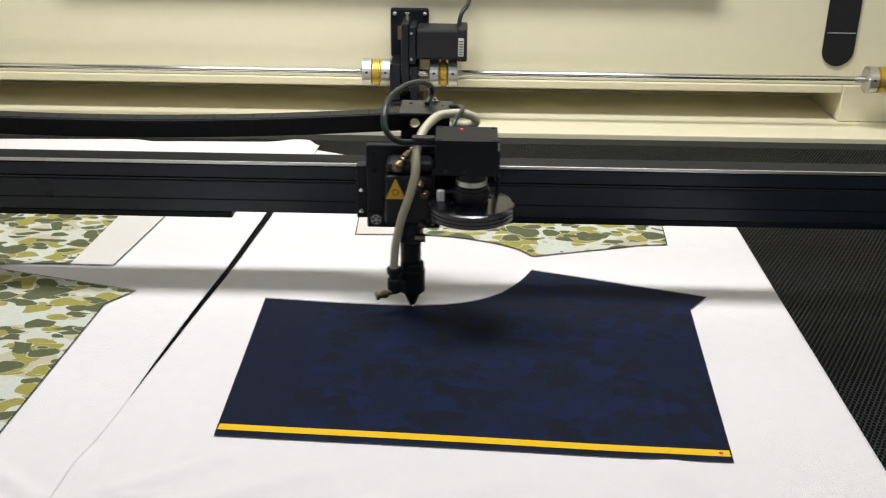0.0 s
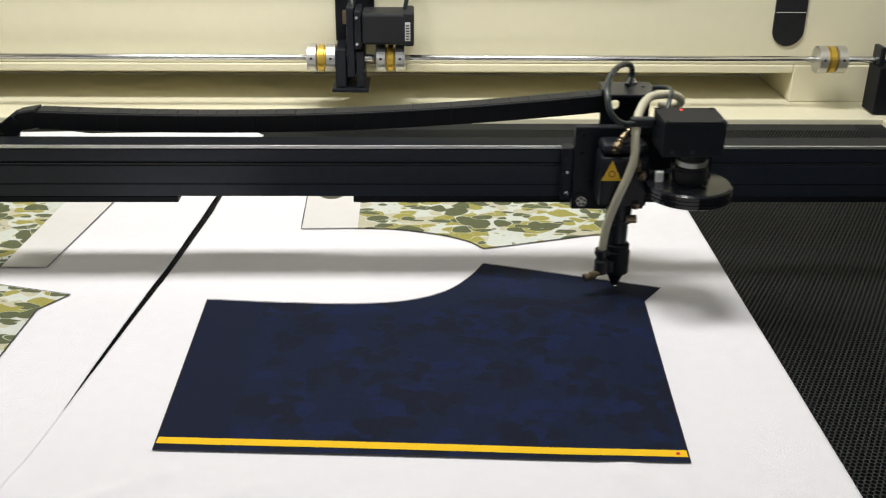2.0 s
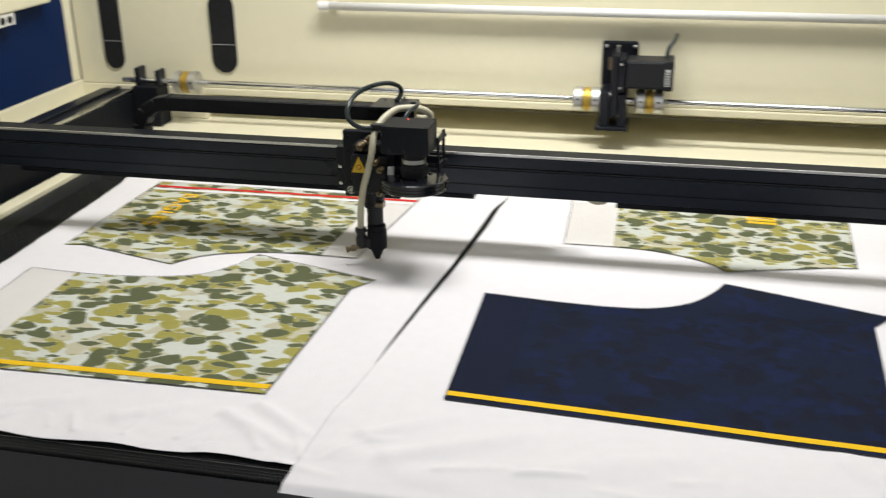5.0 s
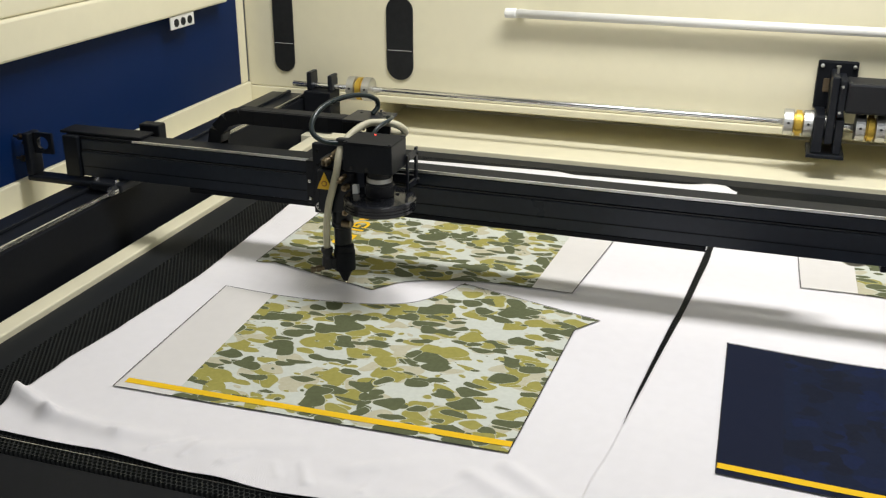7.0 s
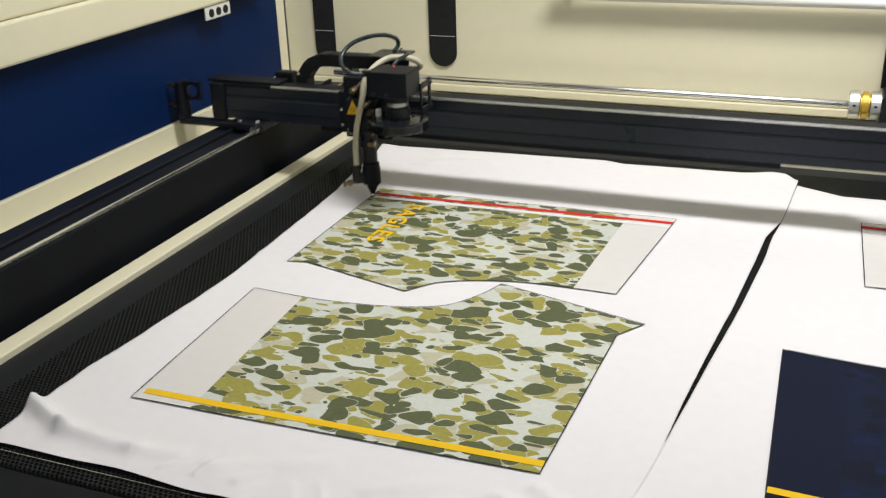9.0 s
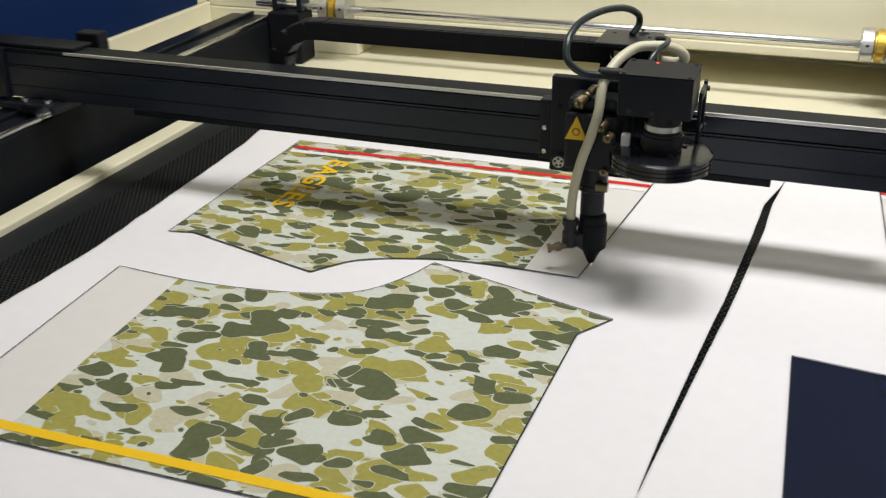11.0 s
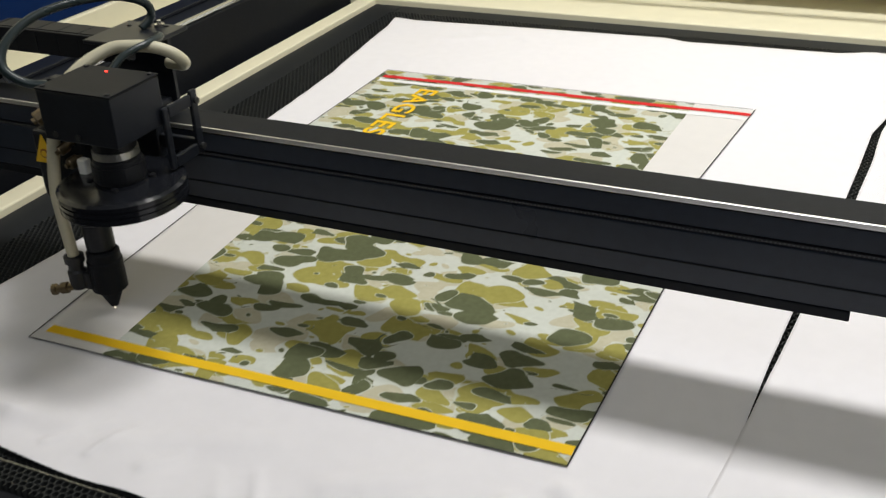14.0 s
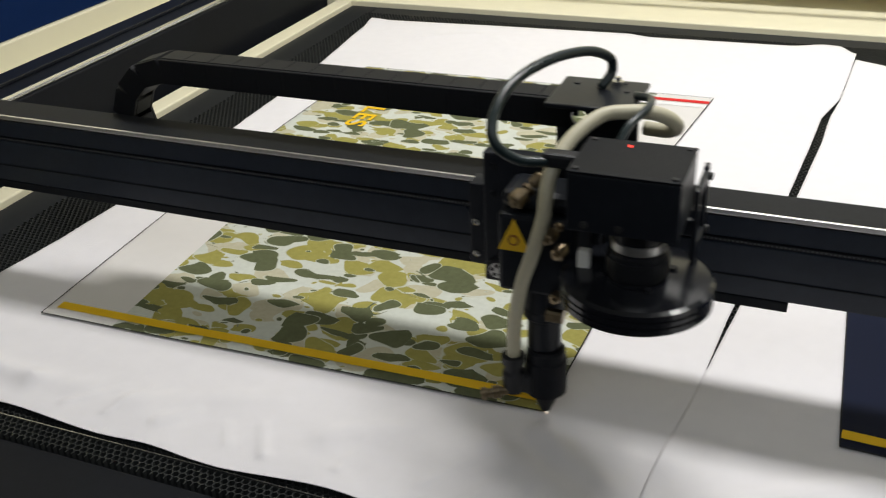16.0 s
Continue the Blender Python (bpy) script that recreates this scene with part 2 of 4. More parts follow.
def tube(points, r, seg=12, steps=8, bm=None):
    """A round hose along a smooth curve through the points."""
    pts = [Vector(p) for p in points]
    path = []
    ext = [2 * pts[0] - pts[1]] + pts + [2 * pts[-1] - pts[-2]]
    for i in range(1, len(ext) - 2):
        p0, p1, p2, p3 = ext[i - 1 : i + 3]
        for s in range(steps):
            u = s / steps
            path.append(0.5 * (2 * p1 + (p2 - p0) * u + (2 * p0 - 5 * p1 + 4 * p2 - p3) * u * u + (3 * p1 - p0 - 3 * p2 + p3) * u**3))
    path.append(pts[-1])
    own = bmesh.new()
    rings, side = [], None
    for i, p in enumerate(path):
        d = (path[min(i + 1, len(path) - 1)] - path[max(i - 1, 0)]).normalized()
        if side is None:
            side = d.orthogonal().normalized()
        side = (side - d * side.dot(d)).normalized()
        up = d.cross(side)
        rings.append([own.verts.new(p + r * (math.cos(2 * math.pi * k / seg) * side + math.sin(2 * math.pi * k / seg) * up)) for k in range(seg)])
    for a, b in zip(rings, rings[1:]):
        for k in range(seg):
            own.faces.new((a[k], a[(k + 1) % seg], b[(k + 1) % seg], b[k]))
    own.faces.new(rings[0][::-1])
    own.faces.new(rings[-1])
    bmesh.ops.recalc_face_normals(own, faces=own.faces)
    return join(bm, own)


def prism(outline, z0, z1, bm=None):
    """A flat piece from an outline in the xy plane."""
    own = bmesh.new()
    top = [own.verts.new((x, y, z1)) for x, y in outline]
    low = [own.verts.new((x, y, z0)) for x, y in outline]
    own.faces.new(top)
    own.faces.new(low[::-1])
    n = len(top)
    for k in range(n):
        own.faces.new((low[k], low[(k + 1) % n], top[(k + 1) % n], top[k]))
    bmesh.ops.triangulate(own, faces=[f for f in own.faces if len(f.verts) > 4])
    bmesh.ops.recalc_face_normals(own, faces=own.faces)
    return join(bm, own)


def rounded_slot(cx, z0, z1, w, seg=16):
    r = w / 2
    return [(cx + r * math.cos(math.pi * k / seg), z1 - r + r * math.sin(math.pi * k / seg)) for k in range(seg + 1)] + \
           [(cx - r * math.cos(math.pi * k / seg), z0 + r - r * math.sin(math.pi * k / seg)) for k in range(seg + 1)]


def upright(bm, y):
    """Stands a flat outline piece (x, z drawn as x, y) up at depth y, its top face towards the front."""
    bmesh.ops.transform(bm, matrix=Matrix.Translation((0, y, 0)) @ Matrix.Rotation(radians(90), 4, "X"), verts=bm.verts)
    return bm


# ---------------------------------------------------------------- motion plan
# the nozzle's place on the bed, second by second
HEAD = [(0, 0.2218, 1.1403), (0.25, 0.2755, 1.1524), (0.5, 0.3348, 1.2075), (0.62, 0.3496, 1.2325), (1, 0.3786, 1.2243), (1.25, 0.4510, 1.2008), (1.5, 0.5277, 1.1778),
        (1.65, 0.5286, 1.1772), (2, 0.4801, 1.1781), (2.5, 0.3849, 1.1876), (3, 0.2910, 1.1930), (3.5, 0.1974, 1.2024), (4, 0.1037, 1.2087), (4.5, 0.0091, 1.2217),
        (5, -0.0840, 1.2245), (5.2, -0.1208, 1.2282), (6.2, -0.3133, 1.1849), (6.45, -0.3429, 1.1660), (7, -0.3796, 1.1710), (7.3, -0.4221, 1.1772), (7.5, -0.4648, 1.1891),
        (8, -0.5101, 1.1980), (8.08, -0.5138, 1.2017), (8.2, -0.5081, 1.2477), (9.08, -0.5131, 1.4613), (10.22, -0.0904, 1.4429), (10.5, -0.1008, 1.4302), (11, -0.1082, 1.2547),
        (11.15, -0.1131, 1.2310), (11.5, -0.1481, 1.2233), (12, -0.2392, 1.2152), (12.5, -0.2934, 1.1414), (13, -0.3530, 1.0697), (13.5, -0.4006, 0.9886), (14, -0.4639, 0.9216),
        (14.5, -0.4975, 0.8703), (14.62, -0.4975, 0.8701), (15, -0.3792, 0.8713), (15.5, -0.1965, 0.8728), (16, -0.0985, 0.8759)]
TIMES = sorted({k * 0.25 for k in range(65)} | {0.62, 1.65, 5.2, 6.45, 7.3, 8.08, 8.2, 9.08, 10.22, 11.15, 14.62})


def head_at(t):
    ts, xs, ys = zip(*HEAD)
    return float(np.interp(t, ts, xs)), float(np.interp(t, ts, ys))


# ---------------------------------------------------------------- plan of the machine
BED_L, BED_R, BED_F, BED_B = -0.632, 0.958, 0.745, 1.716
RIM_L, RIM_R, RIM_B = -0.677, 1.003, 1.756
BAR, STRIP = 0.044, 0.025     # frame to the rail beam, and the cream strip on its inner edge
WALL_Y, WALL_T = 1.850, 0.02
SIDE_X = -0.870
MID = 0.163


# ---------------------------------------------------------------- hall
def hall():
    for name, dims, mat in (("floor", (-4.2, 4.6, -3.2, 4.8, -1.0, -0.92), CONCRETE), ("ceiling", (-4.2, 4.6, -3.2, 4.8, 2.1, 2.16), HALLWALL),
                            ("wall_north", (-4.2, 4.6, 4.8, 4.9, -0.92, 2.1), HALLWALL), ("wall_south", (-4.2, 4.6, -3.3, -3.2, -0.92, 2.1), HALLWALL),
                            ("wall_west", (-4.3, -4.2, -3.2, 4.8, -0.92, 2.1), HALLWALL), ("wall_east", (4.6, 4.7, -3.2, 4.8, -0.92, 2.1), HALLWALL)):
        tagged(link_mesh(name, box(*dims, bevel=0), mat), "plain %s of the workshop hall" % name.split("_")[0], name.split("_")[0], kind="structure")


hall()


# ---------------------------------------------------------------- machine body
def machine():
    body = thing("machine_body", "cream-painted steel body of a large flatbed laser cutter", "laser cutter", kind="structure")
    # cream frame round the bed
    part("side_bar", box(RIM_L - STRIP, RIM_L, 0.66, RIM_B, -0.03, 0.001, 0.002), CREAM, body)
    part("side_bar", box(RIM_R, RIM_R + STRIP, 0.66, RIM_B, -0.03, 0.001, 0.002), CREAM, body)
    part("side_gutter", box(RIM_L - BAR, RIM_L - STRIP - 0.0005, 0.66, RIM_B, -0.06, -0.020, 0.001), MATT, body)
    part("side_gutter", box(RIM_R + STRIP + 0.0005, RIM_R + BAR, 0.66, RIM_B, -0.06, -0.020, 0.001), MATT, body)
    part("back_table", box(RIM_L - BAR, RIM_R + BAR, RIM_B + 0.0005, WALL_Y + 0.165, -0.03, 0.002, 0.002), CREAM, body)
    # black margin, a little lower than the frame, and the bed's own rim
    for dims in ((RIM_L + 0.0005, BED_L, 0.66, RIM_B - 0.0005, -0.05, -0.006), (BED_R, RIM_R - 0.0005, 0.66, RIM_B - 0.0005, -0.05, -0.006), (BED_L + 0.0005, BED_R - 0.0005, BED_B, RIM_B - 0.0005, -0.05, -0.006)):
        part("bed_margin", box(*dims, 0.0015), MARGIN, body)
    part("bed_tray", box(BED_L, BED_R, BED_F - 0.06, BED_B, -0.06, -0.045, 0), SOOT, body)
    part("front_plate", box(RIM_L - BAR, RIM_R + BAR, 0.40, 0.659, -0.90, -0.035, 0.004), MATT, body)
    part("front_lip", box(BED_L, BED_R, 0.66, BED_F - 0.0015, -0.05, -0.0030, 0.002), MATT, body)
    part("underframe", box(RIM_L - BAR, RIM_R + BAR, 0.66, WALL_Y, -0.92, -0.065, 0.004), CREAM, body)
    # back wall: upper panel, folded lip, recess
    part("back_wall", box(SIDE_X, 1.196, WALL_Y, WALL_Y + WALL_T, 0.064, 0.62, 0.002), CREAM, body)
    part("wall_lip", box(-0.608, 0.885, WALL_Y - 0.002, WALL_Y + 0.163, 0.050, 0.0635, 0.002), CREAM, body)
    part("recess_back", box(-0.608, 0.885, WALL_Y + 0.1635, WALL_Y + 0.170, 0.0025, 0.0495, 0), CREAM, body)
    for x0, x1 in ((SIDE_X, -0.6085), (0.8855, 1.196)):
        part("wall_foot", box(x0, x1, WALL_Y - 0.002, WALL_Y + 0.163, 0.0025, 0.0635, 0.002), CREAM, body)
    # the wall is uncut; dark plates on its face stand in for shaded openings
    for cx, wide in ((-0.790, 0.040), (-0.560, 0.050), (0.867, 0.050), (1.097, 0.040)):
        slot = part("wall_slot_plate", upright(prism(rounded_slot(cx, 0.095, 0.243, wide), 0, 0.003), WALL_Y), HOLE_SHADE, body, "dark oblong plate painted as a shaded opening")
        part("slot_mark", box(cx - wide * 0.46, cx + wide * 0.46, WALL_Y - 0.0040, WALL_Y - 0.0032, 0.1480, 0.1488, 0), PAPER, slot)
    # left bay: trough, rail beam, sill, blue side panel
    for s, name in ((-1, "left"), (1, "right")):
        def sx(x):
            return x if s < 0 else 2 * MID - x
        def span(x0, x1):
            return (min(sx(x0), sx(x1)), max(sx(x0), sx(x1)))
        part("rail_beam", box(*span(-0.7225, -0.796), 0.50, WALL_Y - 0.05, -0.06, 0.064, 0.002), MATT, body)
        part("guide_rail", box(*span(-0.7240, -0.729), 0.50, WALL_Y - 0.052, 0.0645, 0.071, 0.002), STEEL, body)
        part("rail_cover", box(*span(-0.7300, -0.795), 0.50, WALL_Y - 0.052, 0.0645, 0.068, 0.001), ANOD, body)
        part("beam_edge", box(*span(-0.7560, -0.7620), 0.50, WALL_Y - 0.052, 0.0685, 0.073, 0.001), ANOD, body)
        part("sill", box(*span(-0.7970, SIDE_X - 0.02), 0.30, WALL_Y - 0.003, -0.05, 0.030, 0.003), CREAM, body)
        part("sill_upstand", box(*span(SIDE_X + 0.006, SIDE_X - 0.02), 0.30, WALL_Y - 0.003, 0.0305, 0.071, 0.002), CREAM, body)
        part("side_panel", box(*span(SIDE_X, SIDE_X - 0.02), 0.30, WALL_Y - 0.03, 0.0715, 0.30, 0.001), BLUE, body, "deep blue painted side panel")
        part("corner_post", box(*span(SIDE_X + 0.001, SIDE_X - 0.02), WALL_Y - 0.029, WALL_Y - 0.0035, 0.0715, 0.42, 0.002), CREAM, body)
        part("top_beam", box(*span(SIDE_X + 0.028, SIDE_X - 0.06), 0.20, WALL_Y - 0.105, 0.235, 0.288, 0.004), CREAM, body)
        part("beam_hood", box(*span(SIDE_X + 0.024, SIDE_X - 0.30), 0.10, WALL_Y - 0.14, 0.2885, 0.70, 0.004), CREAM, body)
        part("end_block", box(*span(-0.668, -0.7205), WALL_Y - 0.075, WALL_Y - 0.030, 0.0035, 0.078, 0.002), MATT, body)
        part("bearing_cheek", box(*span(-0.669, -0.677), WALL_Y - 0.064, WALL_Y - 0.034, 0.0785, 0.107, 0.002), ANOD, body)
        part("bearing_cheek", box(*span(-0.709, -0.718), WALL_Y - 0.064, WALL_Y - 0.034, 0.0785, 0.111, 0.002), ANOD, body)
    hanger = part("hole_bracket", box(SIDE_X + 0.022, SIDE_X + 0.025, 1.565, 1.635, 0.214, 0.2345, 0.001), WHITE_P, body, "small white bracket with three dark discs for holes")
    # dark discs on the bracket, coloured as the shade in its holes
    for k in range(3):
        part("hole", turned([(0.0065, 0), (0.0065, 0.0012)], (SIDE_X + 0.0252, 1.580 + 0.020 * k, 0.224), "x", 16), HOLE_SHADE, hanger)
    part("beam_screw", turned([(0.004, 0), (0.003, 0.002)], (SIDE_X + 0.0285, 1.66, 0.262), "x", 12), INK, body)
    return body


MACHINE = machine()


def light_tube():
    t = thing("light_tube", "white unlit fluorescent tube along the back wall", "tube lamp", at=(0, WALL_Y - 0.016, 0.227))
    part("tube", turned([(0.0075, -0.34 - 0.004 + 0.0), (0.0075, 0.64)], (0, 0, 0), "x", 20), WHITE_P, t, smooth=True)
    for x in (-0.362, 0.640):
        part("end_cap", turned([(0.0078, 0), (0.0085, 0.002), (0.0085, 0.018), (0.0070, 0.02)], (x, 0, 0), "x", 20), ALU if x > 0 else WHITE_P, t)
        part("clip", box(x + 0.02, x + 0.032, 0.0086, 0.0155, -0.006, 0.006, 0.001), WHITE_P, t)
    return t


light_tube()


# ---------------------------------------------------------------- drive along the back wall
SHAFT_Y, SHAFT_Z = 1.802, 0.0845


def coupling(x, mirrored=False):
    c = thing("shaft_coupling", "aluminium shaft coupling with a gold centre disc", "coupling", "couplings on the drive shaft", at=(x, SHAFT_Y, SHAFT_Z))
    for a, b in ((0.0, 0.0155), (0.0295, 0.045)):
        hub = part("hub", turned([(0.019, a), (0.0212, a + 0.001), (0.0212, b - 0.001), (0.019, b)], (0, 0, 0), "x", 28), ALU, c)
        part("set_screw", turned([(0.0024, 0), (0.0024, 0.001)], ((a + b) / 2, -0.0210, 0.003), "y", 10), INK, hub)
    part("disc", turned([(0.0165, 0.016), (0.0165, 0.018), (0.0205, 0.0185), (0.0205, 0.0265), (0.0165, 0.027), (0.0165, 0.029)], (0, 0, 0), "x", 28), GOLD, c, "gold anodised disc")
    return c


for cx in (-0.641, 0.107, 0.213, 0.900):
    coupling(cx)


def shaft(x0, x1):
    s = tagged(link_mesh("drive_shaft", turned([(0.0045, 0), (0.0052, 0.001), (0.0052, x1 - x0 - 0.001), (0.0045, x1 - x0)], (x0, SHAFT_Y, SHAFT_Z), "x", 32), STEEL, smooth=True),
               "polished steel drive shaft along the back wall", "shaft", "drive shafts")
    return s


shaft(-0.752, -0.6412)
shaft(-0.5958, 0.1068)
shaft(0.1525, 0.2128)
shaft(0.2582, 0.8998)
shaft(0.9452, 1.06)


def drive_unit():
    d = thing("drive_motor", "black stepper motor on a bolted bracket plate", "motor", at=(0.146, WALL_Y, 0))
    part("plate", box(0.003, 0.064, -0.008, -0.0005, 0.100, 0.178, 0.003), MATT, d)
    part("gear_window", box(0.014, 0.024, -0.0095, -0.0082, 0.128, 0.150, 0.001), BRASS, d)
    part("bracket", box(0.024, 0.036, -0.075, -0.0085, 0.060, 0.166, 0.002), ANOD, d)
    part("side_cheek", box(0.006, 0.022, -0.075, -0.0085, 0.0445, 0.104, 0.002), ANOD, d)
    part("side_cheek", box(0.038, 0.050, -0.075, -0.0085, 0.0445, 0.100, 0.002), ANOD, d)
    part("pulley", turned([(0.012, 0.0225), (0.012, 0.0375)], (0, -0.048, 0.088), "x", 20), ALU, d)
    part("foot", box(0.0, 0.056, -0.080, -0.0085, 0.038, 0.0440, 0.001), ANOD, d)
    m = part("motor", box(0.047, 0.124, -0.076, -0.020, 0.111, 0.158, 0.004), PLASTIC, d)
    part("motor_face", box(0.0365, 0.0465, -0.079, -0.018, 0.104, 0.162, 0.002), ANOD, m)
    part("motor_cap", box(0.110, 0.126, -0.0775, -0.019, 0.109, 0.160, 0.003), PLASTIC, m)
    lab = part("label", box(0.1125, 0.1205, -0.0790, -0.0780, 0.118, 0.146, 0), PAPER, m, "white printed label")
    for k in range(6):
        part("print_bar", box(0.1140, 0.1190, -0.0795, -0.0791, 0.120 + k * 0.004, 0.1218 + k * 0.004, 0), INK, lab)
    part("motor_cable", tube([(0.112, -0.045, 0.158), (0.116, -0.04, 0.176), (0.124, -0.03, 0.186), (0.128, -0.01, 0.192)], 0.0035), RUBBER, d, smooth=True)
    for x, z in ((0.010, 0.170), (0.058, 0.170)):
        part("bolt", turned([(0.003, 0.0015), (0.003, -0.0015), (0.0008, -0.0025)][::-1], (x, -0.0100, z), "y", 12), ALU, d)
    part("stud", turned([(0.0018, 0), (0.0018, 0.010), (0.0035, 0.010), (0.0035, 0.012)], (0.032, -0.045, 0.166), seg=10), ALU, d)
    for z in (0.113, 0.153):
        part("bolt", turned([(0.0022, 0.001), (0.0022, -0.0015)][::-1], (0.040, -0.081, z), "y", 10), ALU, m)
    return d


drive_unit()


# ---------------------------------------------------------------- bed mesh
def bed_mesh(x0, x1, y0, y1, label, covered, p=0.0049):
    """Expanded metal: rows of small hexagon cells with upright walls."""
    h, w, t = 0.020, p * 0.5, 0.00034
    verts, faces = [], []
    dy = p * 0.866

    def rib(ax, ay, bx, by):
        d = math.hypot(bx - ax, by - ay)
        nx, ny = -(by - ay) / d * t, (bx - ax) / d * t
        b = len(verts)
        for (px, py) in ((ax + nx, ay + ny), (bx + nx, by + ny), (bx - nx, by - ny), (ax - nx, ay - ny)):
            verts.append((px, py, -0.0025))
        for (px, py) in ((ax + nx, ay + ny), (bx + nx, by + ny), (bx - nx, by - ny), (ax - nx, ay - ny)):
            verts.append((px, py, -0.0025 - h))
        faces.extend(((b, b + 1, b + 2, b + 3)[::-1], (b, b + 1, b + 5, b + 4), (b + 2, b + 3, b + 7, b + 6)))

    nr, nc = int((y1 - y0) / dy), int((x1 - x0) / p)
    r = p / math.sqrt(3)
    for j in range(nr):
        oy = y0 + (j + 0.5) * dy
        for i in range(nc):
            ox = x0 + (i + 0.5 + 0.5 * (j % 2)) * p
            if covered(ox, oy):
                continue
            rib(ox, oy + r, ox + w, oy + r / 2)
            rib(ox, oy + r, ox - w, oy + r / 2)
            rib(ox + w, oy + r / 2, ox + w, oy - r / 2)
    me = bpy.data.meshes.new("bed_mesh")
    me.from_pydata(verts, [], faces)
    me.materials.append(MESHMETAL)
    return tagged(new("bed_mesh", me), label, "metal mesh", kind="stuff")


MESH_LABEL = "dark expanded-metal mesh of the cutting bed"
bed_mesh(BED_L + 0.001, BED_R - 0.005, BED_F, BED_B - 0.001, MESH_LABEL, lambda x, y: 0.82 < y < 1.57 and (-0.54 < x < -0.06 or 0.08 < x < 0.55))

tagged(link_mesh("support_wire", turned([(0.0005, 0), (0.0005, BED_R - BED_L - 0.004)], (BED_L + 0.002, 0.7625, -0.0019), "x", 8), STEEL), "thin bright wire laid across the bed mesh", "wire")


# ---------------------------------------------------------------- cloth
FOLDS = [(0.02, 0.825, 0.090, 0.872, 0.010, 0.0042), (0.05, 0.795, 0.16, 0.855, 0.012, 0.0045), (0.435, 0.868, 0.475, 0.825, 0.012, 0.0035), (0.18, 0.80, 0.30, 0.845, 0.016, 0.0032),
         (-0.095, 0.855, -0.040, 0.818, 0.008, 0.0042), (-0.12, 0.835, -0.05, 0.795, 0.009, 0.0040), (-0.592, 0.834, -0.520, 0.803, 0.0085, 0.0150), (-0.520, 0.803, -0.440, 0.797, 0.0095, 0.0075), (-0.440, 0.797, -0.400, 0.803, 0.0100, 0.0037),
         (-0.36, 0.80, -0.27, 0.835, 0.010, 0.0028), (-0.22, 0.81, -0.17, 0.84, 0.009, 0.0030), (-0.50, 1.60, -0.42, 1.64, 0.010, 0.0026), (-0.40, 1.62, -0.36, 1.58, 0.010, 0.0024)]

# small creases that run in from the front hem
crease = random.Random(11)
for _k in range(4, 15):
    _x = -0.56 + 0.040 * _k + crease.uniform(-0.012, 0.012)
    _y = 0.776 + crease.uniform(0.0, 0.012)
    FOLDS.append((_x, _y, _x + crease.uniform(-0.018, 0.030), _y + crease.uniform(0.016, 0.040), crease.uniform(0.0028, 0.0050), crease.uniform(0.0012, 0.0026)))
for _k in range(9):
    _x = -0.03 + 0.068 * _k + crease.uniform(-0.02, 0.02)
    _y = crease.uniform(0.765, 0.835)
    FOLDS.append((_x, _y, _x + crease.uniform(0.02, 0.06), _y + crease.uniform(-0.018, 0.022), crease.uniform(0.0035, 0.0065), crease.uniform(0.0012, 0.0026)))


def rest(x, y):
    """The cloth's height over the bed: small unevenness, and soft folds along short lines."""
    z = 0.0010 + 0.0006 * noise.noise(Vector((x * 9, y * 9, 0.3)))
    front = max(0.0, min(1.0, (0.865 - y) / 0.07))
    if front:
        z += front * 0.0030 * max(0.0, noise.noise(Vector((x * 16 + y * 10, y * 22 - x * 6, 4.0))))
    for ax, ay, bx, by, w, h in FOLDS:
        dx, dy = bx - ax, by - ay
        u = max(0.0, min(1.0, ((x - ax) * dx + (y - ay) * dy) / (dx * dx + dy * dy)))
        d2 = ((x - ax - u * dx) ** 2 + (y - ay - u * dy) ** 2) / (w * w)
        if d2 < 6:
            z += h * math.exp(-d2) * (1 - 0.5 * u)
    return z


def cloth(name, label, left, right, near, far, bumps, lift, seed, curl):
    """A sheet between two side outlines given as (y, x) pairs; curl lifts a spot (x, y, radius, height)."""
    bm = bmesh.new()
    nx, ny = 220, 230
    ly, lx = zip(*left)
    ry, rx = zip(*right)
    grid = []
    for j in range(ny + 1):
        v = (j / ny) ** 1.5
        row = []
        for i in range(nx + 1):
            u = i / nx
            y_near = near(u)
            y_far = far(u)
            y = y_near + (y_far - y_near) * v
            a, b = float(np.interp(y, ly, lx)), float(np.interp(y, ry, rx))
            x = a + (b - a) * u
            wob = 0.0016 * noise.noise(Vector((y * 38, seed, 0.5)))
            if u < 0.04:
                x += wob * bumps * (1 - u / 0.04)
            z = rest(x, y) + lift * min(1.0, 0.15 + u * 14)
            for cx, cy, cr, ch in curl:
                d = math.hypot((x - cx), (y - cy) * 0.9) / cr
                if d < 1:
                    z += ch * (1 - d * d) ** 2
            if y < BED_F - 0.004:
                z -= min(0.05, (BED_F - 0.004 - y) * 0.5)
            row.append(bm.verts.new((x, y, z)))
        grid.append(row)
    for j in range(ny):
        for i in range(nx):
            bm.faces.new((grid[j][i], grid[j][i + 1], grid[j + 1][i + 1], grid[j + 1][i]))
    ob = link_mesh(name, bm, CLOTH, smooth=True)
    mod = ob.modifiers.new("thickness", "SOLIDIFY")
    mod.thickness, mod.offset = 0.0006, -1
    return tagged(ob, label, "fabric")


def ramp(k):
    k = max(0.0, min(1.0, k))
    return k * k * (3 - 2 * k)


